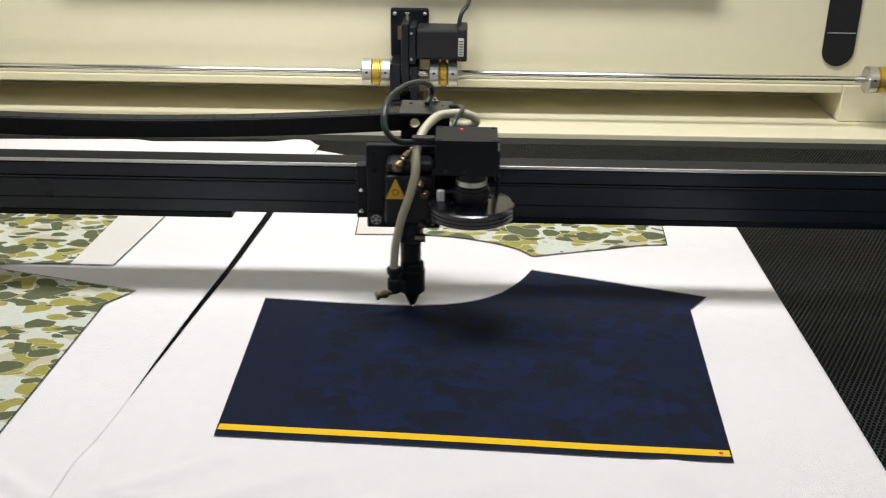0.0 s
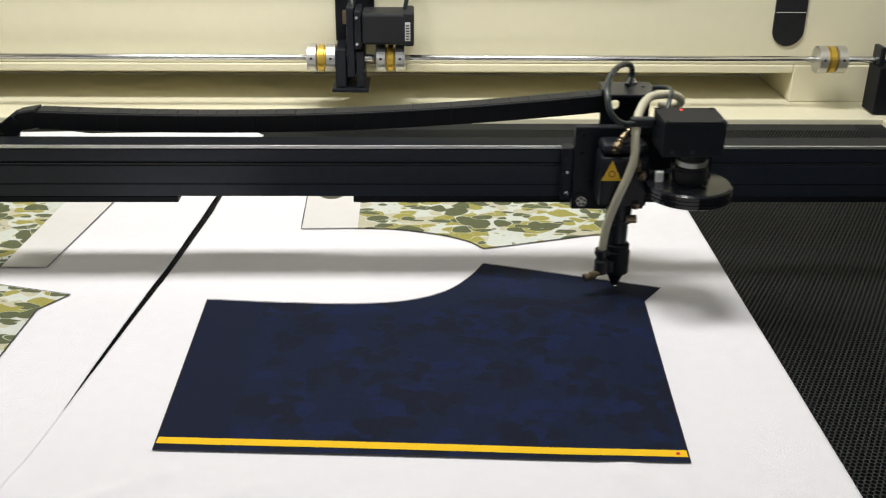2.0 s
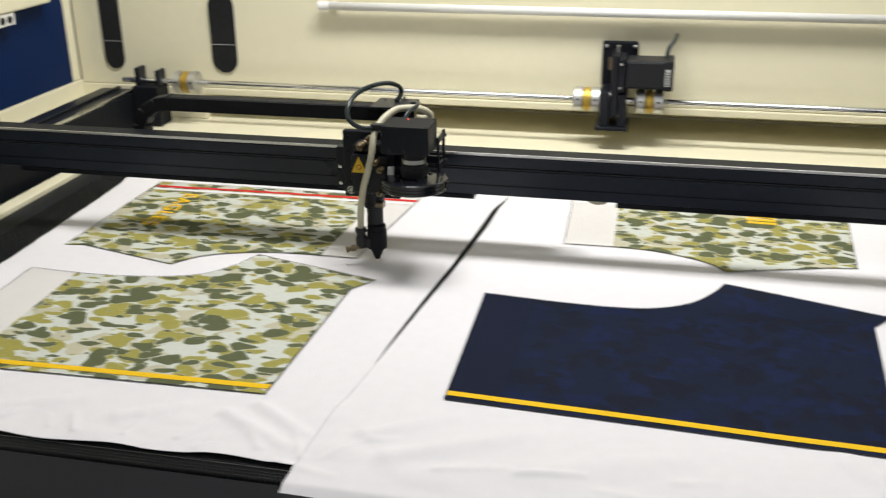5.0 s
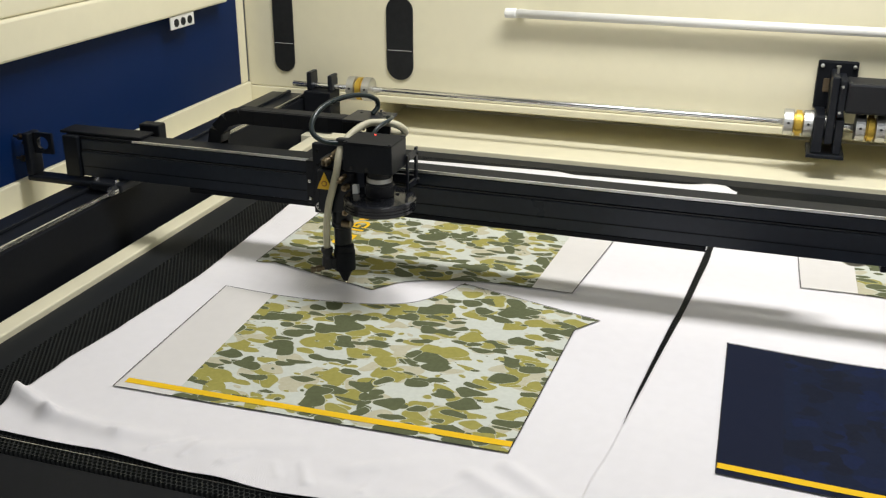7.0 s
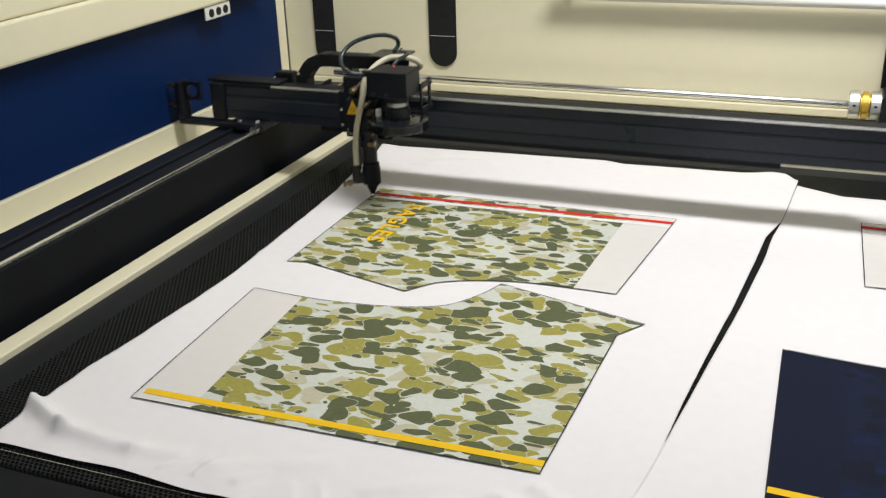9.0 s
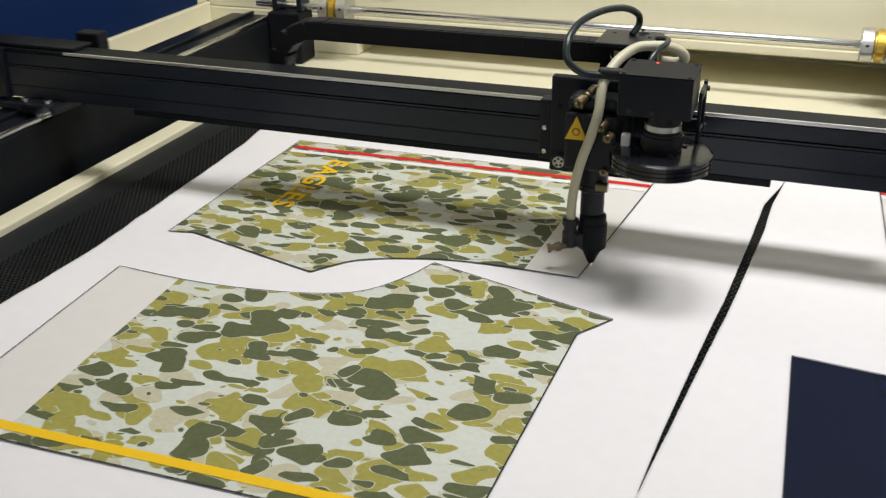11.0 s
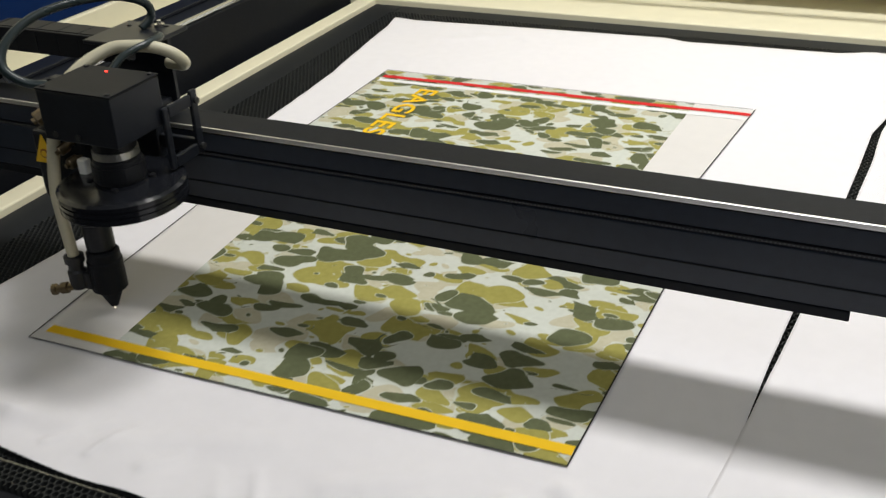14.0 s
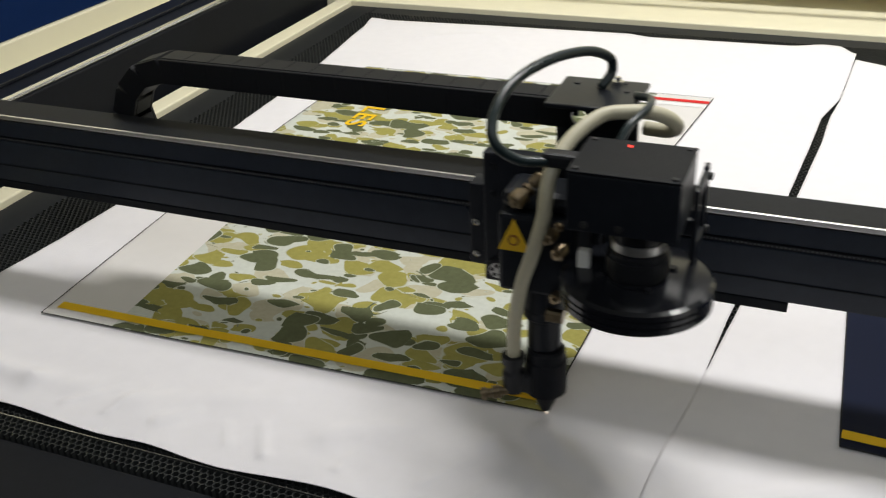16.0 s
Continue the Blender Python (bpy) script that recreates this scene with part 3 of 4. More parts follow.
SLIT_L = [(0.60, -0.022), (0.959, -0.0120), (1.02, -0.008), (1.10, -0.001), (1.19, 0.0075), (1.225, 0.0115), (1.316, 0.0185), (1.36, 0.0220), (1.445, 0.0275), (1.507, 0.0420), (1.60, 0.048), (1.75, 0.056)]
SLIT_R = [(0.60, -0.034), (0.74, -0.030), (0.83, -0.027), (0.959, -0.0115), (1.018, -0.005), (1.10, 0.0040), (1.19, 0.0145), (1.226, 0.0185), (1.319, 0.0270), (1.363, 0.0310), (1.45, 0.0355), (1.507, 0.0428), (1.56, 0.046), (1.75, 0.058)]
cloth("fabric_sheet", "white polyester sheet with a wavy edge on mesh bed", [(0.60, -0.582), (0.826, -0.577), (0.905, -0.576), (0.99, -0.568), (1.13, -0.560), (1.35, -0.569), (1.43, -0.574), (1.53, -0.585), (1.65, -0.600), (1.70, -0.606)], SLIT_L,
      lambda u: 0.766 + 0.0025 * math.sin(u * 9) + 0.0015 * math.sin(u * 31), lambda u: 1.671 + 0.034 * u - 0.011 * ramp((u - 0.56) / 0.06) + 0.008 * ramp((u - 0.90) / 0.05) - 0.026 * ramp((u - 0.965) / 0.035), 1.0, 0.0, 1.7,
      [(0.005, 1.69, 0.035, 0.002), (-0.60, 1.67, 0.03, 0.002)])
cloth("fabric_sheet", "white polyester sheet overlapping its neighbour and the bed front", SLIT_R, [(0.60, 0.597), (0.84, 0.600), (1.17, 0.603), (1.40, 0.606), (1.75, 0.612)],
      lambda u: 0.69, lambda u: 1.622 + 0.03 * max(0, 1 - u * 9), 0.3, 0.0007, 5.1, [(-0.03, 0.86, 0.03, 0.003)])


# ---------------------------------------------------------------- printed panels
def smooth_line(points, steps=10):
    pts = [Vector((*p, 0)) for p in points]
    ext = [2 * pts[0] - pts[1]] + pts + [2 * pts[-1] - pts[-2]]
    out = []
    for i in range(1, len(ext) - 2):
        p0, p1, p2, p3 = ext[i - 1 : i + 3]
        for s in range(steps):
            u = s / steps
            q = 0.5 * (2 * p1 + (p2 - p0) * u + (2 * p0 - 5 * p1 + 4 * p2 - p3) * u * u + (3 * p1 - p0 - 3 * p2 + p3) * u**3)
            out.append((q.x, q.y))
    out.append(points[-1])
    return out


def clip(poly, a, b):
    """The part of an outline to the left of the line from a to b."""
    def side(p):
        return (b[0] - a[0]) * (p[1] - a[1]) - (b[1] - a[1]) * (p[0] - a[0])
    out = []
    for p, q in zip(poly, poly[1:] + poly[:1]):
        sp, sq = side(p), side(q)
        if sp >= 0:
            out.append(p)
        if sp * sq < 0:
            k = sp / (sp - sq)
            out.append((p[0] + (q[0] - p[0]) * k, p[1] + (q[1] - p[1]) * k))
    return out


def sheet(poly, lift, step=0.012):
    """A thin print that follows the cloth: an outline filled and cut into small faces."""
    bm = bmesh.new()
    bm.faces.new([bm.verts.new((x, y, 0)) for x, y in poly])
    xs, ys = [p[0] for p in poly], [p[1] for p in poly]
    for axis, lo, hi in ((0, min(xs), max(xs)), (1, min(ys), max(ys))):
        n = int((hi - lo) / step)
        for k in range(1, n + 1):
            co, no = [0, 0, 0], [0, 0, 0]
            co[axis], no[axis] = lo + k * step, 1
            bmesh.ops.bisect_plane(bm, geom=bm.verts[:] + bm.edges[:] + bm.faces[:], plane_co=co, plane_no=no)
    bmesh.ops.triangulate(bm, faces=[f for f in bm.faces if len(f.verts) > 4])
    for v in bm.verts:
        v.co.z = rest(v.co.x, v.co.y) + lift
    bmesh.ops.recalc_face_normals(bm, faces=bm.faces)
    for f in bm.faces:
        if f.normal.z < 0:
            f.normal_flip()
    return bm


def outline_strip(poly, lift, w, closed=True):
    """A narrow burnt line round an outline."""
    pts = []
    for p, q in zip(poly, poly[1:] + poly[:1]):
        n = max(1, int(math.hypot(q[0] - p[0], q[1] - p[1]) / 0.012))
        pts += [(p[0] + (q[0] - p[0]) * k / n, p[1] + (q[1] - p[1]) * k / n) for k in range(n)]
    bm = bmesh.new()
    rings = []
    for k, p in enumerate(pts):
        a, b = Vector(pts[k - 1]), Vector(pts[(k + 1) % len(pts)])
        d = (b - a).normalized()
        nrm = Vector((-d.y, d.x)) * w
        rings.append([bm.verts.new((p[0] + s * nrm.x, p[1] + s * nrm.y, rest(*p) + lift)) for s in (-1, 1)])
    for a, b in zip(rings, rings[1:] + rings[:1]):
        f = bm.faces.new((a[0], b[0], b[1], a[1]))
    bmesh.ops.recalc_face_normals(bm, faces=bm.faces)
    return bm


def band(a, b, w):
    """A straight strip from a to b, w wide to each side."""
    d = (Vector(b) - Vector(a)).normalized()
    n = Vector((-d.y, d.x)) * w
    return [(a[0] - n.x, a[1] - n.y), (b[0] - n.x, b[1] - n.y), (b[0] + n.x, b[1] + n.y), (a[0] + n.x, a[1] + n.y)]


def panel(name, label, poly, main, plain=None, split=None, stripes=(), lift=0.0008, line=0.00055):
    p = thing(name, label, "fabric panel", "printed jersey panels")
    if split:
        a, b = split
        part("printed_area", sheet(clip(poly, a, b), lift), main, p)
        part("plain_band", sheet(clip(poly, b, a), lift), plain, p, "plain unpatterned band")
    else:
        part("printed_area", sheet(poly, lift), main, p)
    for kind, mat, outline in stripes:
        part(kind, sheet(outline, lift + 0.0004), mat, p)
    part("cut_line", outline_strip(poly, lift + 0.0006, line), CHAR, p, "thin burnt cut line")
    return p


def lettering(parent, text, at, turn, size, lift, mat, stretch=1.0):
    """Block letters that lie on the cloth."""
    cu = bpy.data.curves.new("lettering", "FONT")
    cu.body, cu.size, cu.align_x, cu.align_y, cu.offset = text, size, "CENTER", "CENTER", 0.0007
    cu.resolution_u = 3
    cu.space_character = 1.1
    tmp = new("tmp_text", cu)
    me = bpy.data.meshes.new_from_object(tmp.evaluated_get(bpy.context.evaluated_depsgraph_get()))
    bpy.data.objects.remove(tmp)
    bm = bmesh.new()
    bm.from_mesh(me)
    bmesh.ops.transform(bm, matrix=Matrix.Translation((*at, 0)) @ Matrix.Rotation(radians(turn), 4, "Z") @ Matrix.Diagonal((stretch, 1, 1, 1)), verts=bm.verts)
    for v in bm.verts:
        v.co.z = rest(v.co.x, v.co.y) + lift
    return part("lettering", bm, mat, parent, "yellow block capitals")


NAVY_PANEL = [(0.0744, 0.9000), (0.4845, 0.8793), (0.5030, 1.1427), (0.5264, 1.1738)] + smooth_line([(0.3480, 1.2320), (0.3339, 1.2029), (0.3080, 1.1692), (0.2703, 1.1478), (0.2209, 1.1406), (0.1460, 1.1429), (0.0693, 1.1501)])
panel("jersey_panel", "dark navy jersey panel with yellow edge stripe on white cloth", NAVY_PANEL, NAVY, NAVY_BAND, ((0.1253, 1.2894), (0.1300, 0.7989)),
      [("stripe", YELLOW, band((0.0749, 0.9128), (0.4845, 0.8905), 0.0043)), ("mark", RED, band((0.4760, 0.8908), (0.4790, 0.8907), 0.0016))], lift=0.0015, line=0.0005)

A_PANEL = [(-0.4967, 0.8676), (-0.0995, 0.8760), (-0.0918, 1.1309), (-0.0697, 1.1631)] + smooth_line([(-0.2433, 1.2127), (-0.2574, 1.1778), (-0.2814, 1.1435), (-0.3170, 1.1258), (-0.3731, 1.1148), (-0.4358, 1.1105), (-0.5120, 1.1154)])
panel("jersey_panel", "olive camouflage jersey panel with yellow stripe and plain band", A_PANEL, CAMO, CLOTH_GREY, ((-0.4513, 1.1943), (-0.4282, 0.7982)),
      [("stripe", YELLOW, band((-0.4907, 0.8821), (-0.1000, 0.8900), 0.0044)), ("mark", RED, band((-0.1065, 0.8898), (-0.1025, 0.8899), 0.002))])

B_PANEL = [(-0.5131, 1.4699), (-0.5138, 1.1952), (-0.4888, 1.2002)] + smooth_line([(-0.3421, 1.1608), (-0.3291, 1.1778), (-0.3127, 1.1946), (-0.2774, 1.2108), (-0.2172, 1.2247), (-0.1135, 1.2253)]) + [(-0.0873, 1.4705)]
bp = panel("jersey_panel", "olive camouflage jersey panel with red stripe and yellow lettering", B_PANEL[::-1], CAMO, CLOTH_GREY, ((-0.1674, 1.1440), (-0.1444, 1.5552)),
           [("stripe", RED, band((-0.5081, 1.4494), (-0.0898, 1.4549), 0.0042)), ("stripe", WHITE_PRINT, band((-0.5081, 1.4369), (-0.0913, 1.4423), 0.0042))])
lettering(bp, "EAGLES", (-0.4385, 1.3525), -92, 0.0325, 0.0016, YELLOW, 1.19)

D_PANEL = [(0.1433, 1.3261)] + smooth_line([(0.2071, 1.3276), (0.2563, 1.3236), (0.3055, 1.3076), (0.3353, 1.2885), (0.3503, 1.2694)]) + [(0.4758, 1.3075), (0.5099, 1.3117), (0.5250, 1.5190), (0.1375, 1.5235)]
dp = panel("jersey_panel", "olive camouflage jersey panel with a plain hem band and red stripe", D_PANEL, CAMO, CLOTH_GREY, ((0.2060, 1.6446), (0.2090, 1.1919)),
           [("stripe", RED, band((0.1385, 1.5085), (0.5243, 1.5040), 0.0042)), ("stripe", WHITE_PRINT, band((0.1390, 1.4965), (0.5235, 1.4915), 0.0042))], lift=0.0015)
for y in (1.4555, 1.4675, 1.4795):
    part("mark", sheet(band((0.3850, y), (0.4250, y - 0.0005), 0.0040), 0.0019), YELLOW, dp, "illegible yellow lettering")


# ---------------------------------------------------------------- gantry
G0, G1 = 0.040, 0.066      # front and back of the beam behind the nozzle
BZ0, BZ1 = 0.088, 0.140    # underside and top of the beam


def gantry():
    g = thing("gantry", "long black gantry beam with bright worn edge across bed", "gantry")
    x0, x1 = -0.789, 1.10
    part("beam", box(x0, x1, G0 + 0.004, G1, BZ0, BZ1 - 0.0045, 0.001), ANOD, g)
    part("top_plate", box(x0 + 0.02, x1, G0, G1 + 0.002, BZ1 - 0.004, BZ1, 0.0008), TOPBLACK, g)
    part("edge_rail", box(x0 + 0.10, x1, G0 - 0.0020, G0 - 0.0002, BZ1 - 0.0026, BZ1 + 0.0006, 0.0003), EDGE, g, "bright worn steel edge")
    part("upper_web", box(x0 + 0.02, x1, G0 + 0.0005, G0 + 0.0038, BZ0 + 0.0342, BZ1 - 0.0045, 0.0006), BEAMBLACK, g)
    part("lower_flange", box(x0 + 0.02, x1, G0 - 0.0015, G0 + 0.0036, BZ0 - 0.002, BZ0 + 0.0312, 0.0008), BEAMBLACK, g)
    part("drive_belt", box(x0 + 0.02, x1, G0 - 0.0005, G0 + 0.0035, BZ0 + 0.0318, BZ0 + 0.0336, 0), PLASTIC, g, "toothed black rubber belt")
    part("groove_line", box(x0 + 0.02, x1, G0 - 0.0022, G0 - 0.0016, BZ0 + 0.011, BZ0 + 0.0118, 0), MATT, g)
    for a, b in ((-0.610, 0.034), (0.212, 0.98)):
        part("under_cover", box(a, b, G0 - 0.002, G1 - 0.002, BZ0 - 0.0085, BZ0 - 0.0022, 0.0008), MATT, g)
    part("belt_guard", turned([(0.024, 0), (0.024, 0.004)], (0.188, G0 + 0.016, BZ0 + 0.0120), "y", 36), HOSE, g, "cream round guard under the beam")
    # teeth on the belt line
    teeth = bmesh.new()
    n = 760
    for k in range(n):
        x = x0 + 0.03 + k * (x1 - x0 - 0.06) / n
        vs = [teeth.verts.new((x + dx, G0 - 0.0007, BZ0 + 0.0322 + dz)) for dx, dz in ((0, 0), (0.0012, 0), (0.0012, 0.0011), (0, 0.0011))]
        teeth.faces.new(vs)
    part("belt_teeth", teeth, TEETH, g)
    # left end: carriage on the guide rail, mirror arm
    part("end_cap", box(x0 - 0.004, x0 + 0.019, G0 - 0.006, G1 + 0.006, BZ0 - 0.004, BZ1 + 0.0002, 0.002), ANOD, g)
    part("end_plate", box(x0 - 0.012, x0 + 0.11, G0 + 0.002, G1 + 0.008, BZ1 + 0.0008, BZ1 + 0.0045, 0.001), MATT, g)
    part("belt_clamp", box(x0 + 0.085, x0 + 0.115, G1 + 0.012, G1 + 0.030, BZ0 + 0.02, BZ1 + 0.012, 0.002), MATT, g)
    car = part("carriage", box(-0.748, -0.700, G0 - 0.020, G1 + 0.020, 0.0735, 0.0855, 0.003), ANOD, g)
    for x, y in ((-0.741, G0 - 0.012), (-0.712, G0 - 0.012), (-0.741, G1 + 0.012)):
        part("bolt", turned([(0.004, 0), (0.004, 0.004), (0.002, 0.0045)], (x, y, 0.0856), seg=10), STEEL, car)
    part("roller", turned([(0.006, 0), (0.006, 0.008)], (-0.708, G0 - 0.030, 0.079), "y", 20), STEEL, g)
    arm = part("mirror_arm", box(-0.852, -0.7485, G0 - 0.012, G0 + 0.012, 0.0735, 0.081, 0.002), ANOD, g)
    mount = part("mirror_mount", box(-0.852, -0.842, G0 - 0.012, G0 + 0.012, 0.0815, 0.139, 0.002), ANOD, g)
    ring = bmesh.new()
    R, r, t = 0.014, 0.009, 0.005
    ang = [2 * math.pi * k / 24 for k in range(24)]
    def sq(a):
        m = max(abs(math.cos(a)), abs(math.sin(a)))
        return R * math.cos(a) / m, R * math.sin(a) / m
    loops = [[ring.verts.new((sq(a)[0], y, sq(a)[1])) for a in ang] for y in (0, t)] + [[ring.verts.new((r * math.cos(a), y, r * math.sin(a))) for a in ang] for y in (0, t)]
    for k in range(24):
        k2 = (k + 1) % 24
        o0, o1, i0, i1 = loops
        ring.faces.new((o0[k], o0[k2], i0[k2], i0[k]))
        ring.faces.new((o1[k], i1[k], i1[k2], o1[k2]))
        ring.faces.new((o0[k], o1[k], o1[k2], o0[k2]))
        ring.faces.new((i0[k], i0[k2], i1[k2], i1[k]))
    bmesh.ops.recalc_face_normals(ring, faces=ring.faces)
    bmesh.ops.translate(ring, vec=(-0.8270, G0 - 0.003, 0.125), verts=ring.verts)
    part("mirror_ring", ring, ANOD, g)
    for y, z in ((G0 - 0.008, 0.133), (G0 - 0.008, 0.103), (G0 + 0.006, 0.120)):
        part("thumb_screw", turned([(0.0018, -0.012), (0.0018, -0.004), (0.0045, -0.004), (0.0045, 0.0), (0.0018, 0.0), (0.0018, 0.003)], (-0.8555, y, z), "x", 14), BRASS, mount, "brass thumb screw")
    return g


GANTRY = gantry()


# ---------------------------------------------------------------- laser head
def holed_plate(x0, x1, z0, z1, y0, y1, cx, cz, r):
    """An upright plate with one round hole through it."""
    angs = sorted([2 * math.pi * k / 28 for k in range(28)] + [math.atan2(z - cz, x - cx) % (2 * math.pi) for x in (x0, x1) for z in (z0, z1)])
    bm, loops = bmesh.new(), []
    for y in (y0, y1):
        outer, inner = [], []
        for a in angs:
            c, s = math.cos(a), math.sin(a)
            reach = min(((x1 if c > 0 else x0) - cx) / c if abs(c) > 1e-9 else 9, ((z1 if s > 0 else z0) - cz) / s if abs(s) > 1e-9 else 9)
            outer.append(bm.verts.new((cx + reach * c, y, cz + reach * s)))
            inner.append(bm.verts.new((cx + r * c, y, cz + r * s)))
        loops += [outer, inner]
    o0, i0, o1, i1 = loops
    for k in range(len(angs)):
        m = (k + 1) % len(angs)
        for q in ((o0[k], o0[m], i0[m], i0[k]), (o1[k], i1[k], i1[m], o1[m]), (o0[k], o1[k], o1[m], o0[m]), (i0[k], i0[m], i1[m], i1[k])):
            bm.faces.new(q)
    bmesh.ops.recalc_face_normals(bm, faces=bm.faces)
    return bm


def laser_head():
    h = thing("laser_head", "black laser cutting head with camera box and pale air hose", "laser head")
    plate = part("front_plate", box(-0.0475, 0.026, 0.021, 0.031, 0.079, 0.166, 0.0015), ANOD, h)
    part("slider", box(-0.058, -0.0478, 0.024, 0.040, 0.088, 0.143, 0.001), ANOD, h)
    for z in (0.096, 0.118):
        part("bolt", turned([(0.0022, 0.0005), (0.0022, -0.0015), (0.0012, -0.0020)][::-1], (-0.053, 0.0235, z), "y", 10), STEEL, h)
    for x in (-0.038, 0.017):
        wheel = part("wheel", turned([(0.0075, 0.0), (0.0075, -0.0025), (0.006, -0.003)][::-1], (x, 0.0208, 0.089), "y", 22), PLASTIC, h)
        part("wheel_hub", turned([(0.0052, -0.0031), (0.0052, -0.0036)][::-1], (x, 0.0208, 0.089), "y", 18), ALU, wheel)
        # black discs painted as the shade in the hub's five holes
        for k in range(5):
            a = 2 * math.pi * k / 5 + 0.4
            part("wheel_hole_shade", turned([(0.0013, -0.00365), (0.0013, -0.0040)][::-1], (x + 0.0032 * math.cos(a), 0.0208, 0.089 + 0.0032 * math.sin(a)), "y", 8), INK, wheel)
    for x, z in ((-0.040, 0.158), (-0.040, 0.140), (-0.030, 0.110), (0.018, 0.158)):
        part("bolt", turned([(0.0022, 0.0), (0.0022, -0.0015), (0.001, -0.002)][::-1], (x, 0.0208, z), "y", 10), MATT, plate)
    # mirror housing with the warning sign
    part("mirror_housing", box(-0.0265, 0.0205, -0.014, 0.0205, 0.0955, 0.146, 0.003), ANOD, h)
    part("housing_slope", box(-0.026, 0.019, -0.010, 0.020, 0.1465, 0.158, 0.005), ANOD, h)
    tri = [(-0.0255, 0.1235), (-0.0065, 0.1235), (-0.0160, 0.1440)]
    sign = part("warning_sign", upright(prism(tri, 0, 0.0008), -0.0145), SIGN_Y, h, "yellow triangular warning sign")
    part("sign_disc", turned([(0.0035, -0.0156), (0.0035, -0.0153)], (-0.0160, 0.0, 0.1305), "y", 20), SIGN_R, sign)
    part("sign_dot", turned([(0.0022, -0.0161), (0.0022, -0.0157)], (-0.0160, 0.0, 0.1305), "y", 16), SIGN_Y, sign)
    for at, r, yaw, tip in (((-0.012, -0.012, 0.1575), 0.0052, 58, -24), ((-0.004, -0.004, 0.1660), 0.0036, 40, -35), ((0.008, -0.018, 0.1400), 0.0036, 70, -20), ((0.013, -0.017, 0.1305), 0.0040, 75, -12), ((0.010, -0.012, 0.0985), 0.0036, 80, -10)):
        bm = turned([(r * 0.45, -0.0085), (r * 0.45, -0.0062), (r * 0.92, -0.0060), (r, -0.0052), (r, 0.0005), (r * 0.92, 0.0012), (r * 0.55, 0.0014), (r * 0.55, 0.0040), (r * 0.8, 0.0042), (r * 0.8, 0.0062)], (0, 0, 0), "x", 14)
        bmesh.ops.transform(bm, matrix=Matrix.Translation(at) @ Matrix.Rotation(radians(yaw), 4, "Z") @ Matrix.Rotation(radians(tip), 4, "Y"), verts=bm.verts)
        part("adjust_screw", bm, BRASS, h, "worn brass adjusting screw")
    part("terminal", box(0.024, 0.031, -0.028, -0.022, 0.126, 0.137, 0.001), WHITE_P, h, "white plug")
    # lens tube, nozzle
    tb = part("lens_tube", turned([(0.0100, 0.052), (0.0103, 0.053), (0.0103, 0.080), (0.0125, 0.081), (0.0125, 0.0955)], (-0.0025, 0.002, 0), seg=32), ANOD, h, smooth=False)
    part("nozzle", turned([(0.0012, 0.0035), (0.0030, 0.0042), (0.0092, 0.0185), (0.0128, 0.0200), (0.0128, 0.0430), (0.0118, 0.0440), (0.0118, 0.0500), (0.0104, 0.0515)], (-0.001, 0.001, 0), seg=32), MATT, h)
    part("clamp_ring", turned([(0.0120, 0.074), (0.0132, 0.075), (0.0132, 0.0800), (0.0120, 0.081)], (-0.0025, 0.002, 0), seg=28), ANOD, tb)
    part("clamp_screw", turned([(0.0042, -0.008), (0.0042, 0.002)], (0.0105, -0.010, 0.0815), "x", 14), BRASS, h)
    fit_at = (-0.0185, -0.010)
    part("air_fitting", turned([(0.0052, 0.022), (0.0068, 0.023), (0.0068, 0.036), (0.0055, 0.038), (0.0055, 0.043), (0.0072, 0.0435), (0.0072, 0.0485), (0.0052, 0.0490)], (*fit_at, 0), seg=20), PLASTIC, h)
    part("fitting_arm", box(-0.020, -0.006, -0.012, -0.002, 0.022, 0.036, 0.002), PLASTIC, h)
    valve = turned([(0.0028, -0.006), (0.0028, 0.0), (0.0042, 0.0005), (0.0042, 0.0055), (0.0030, 0.006), (0.0030, 0.009), (0.0042, 0.0095), (0.0042, 0.0125)], (0, 0, 0), "x", 14)
    bmesh.ops.transform(valve, matrix=Matrix.Translation((-0.0245, -0.0155, 0.0235)) @ Matrix.Rotation(radians(200), 4, "Z") @ Matrix.Rotation(radians(10), 4, "Y"), verts=valve.verts)
    part("brass_valve", valve, BRASS, h, "small brass side valve")
    part("air_hose", tube([(-0.0185, -0.010, 0.0470), (-0.0165, -0.013, 0.0750), (-0.010, -0.019, 0.1050), (-0.002, -0.022, 0.1300), (0.003, -0.021, 0.1500), (0.004, -0.012, 0.1720), (0.010, 0.006, 0.1860),
                           (0.022, 0.024, 0.1945), (0.036, 0.032, 0.1955), (0.048, 0.038, 0.1940), (0.057, 0.044, 0.1890), (0.060, 0.050, 0.1820), (0.054, 0.056, 0.1770), (0.040, 0.059, 0.1760)], 0.0042, 14), HOSE, h, "pale translucent air hose", True)
    # camera box over its lens and ring light
    bx = part("camera_box", box(0.0225, 0.0795, -0.046, 0.000, 0.1585, 0.1905, 0.0008), ANOD, h)
    part("box_lid", box(0.0222, 0.0798, -0.0463, 0.0003, 0.1907, 0.1920, 0.0004), MATT, bx)
    for x in (0.026, 0.076):
        for y in (-0.0425, -0.0035):
            part("lid_screw", turned([(0.0016, 0.192), (0.0016, 0.1928), (0.0008, 0.1931)], (x, y, 0), seg=10), INK, bx)
    part("status_light", turned([(0.0009, 0.192), (0.0009, 0.1925), (0.0004, 0.1928)], (0.046, -0.008, 0), seg=12), LED_RED, bx, "small red status light")
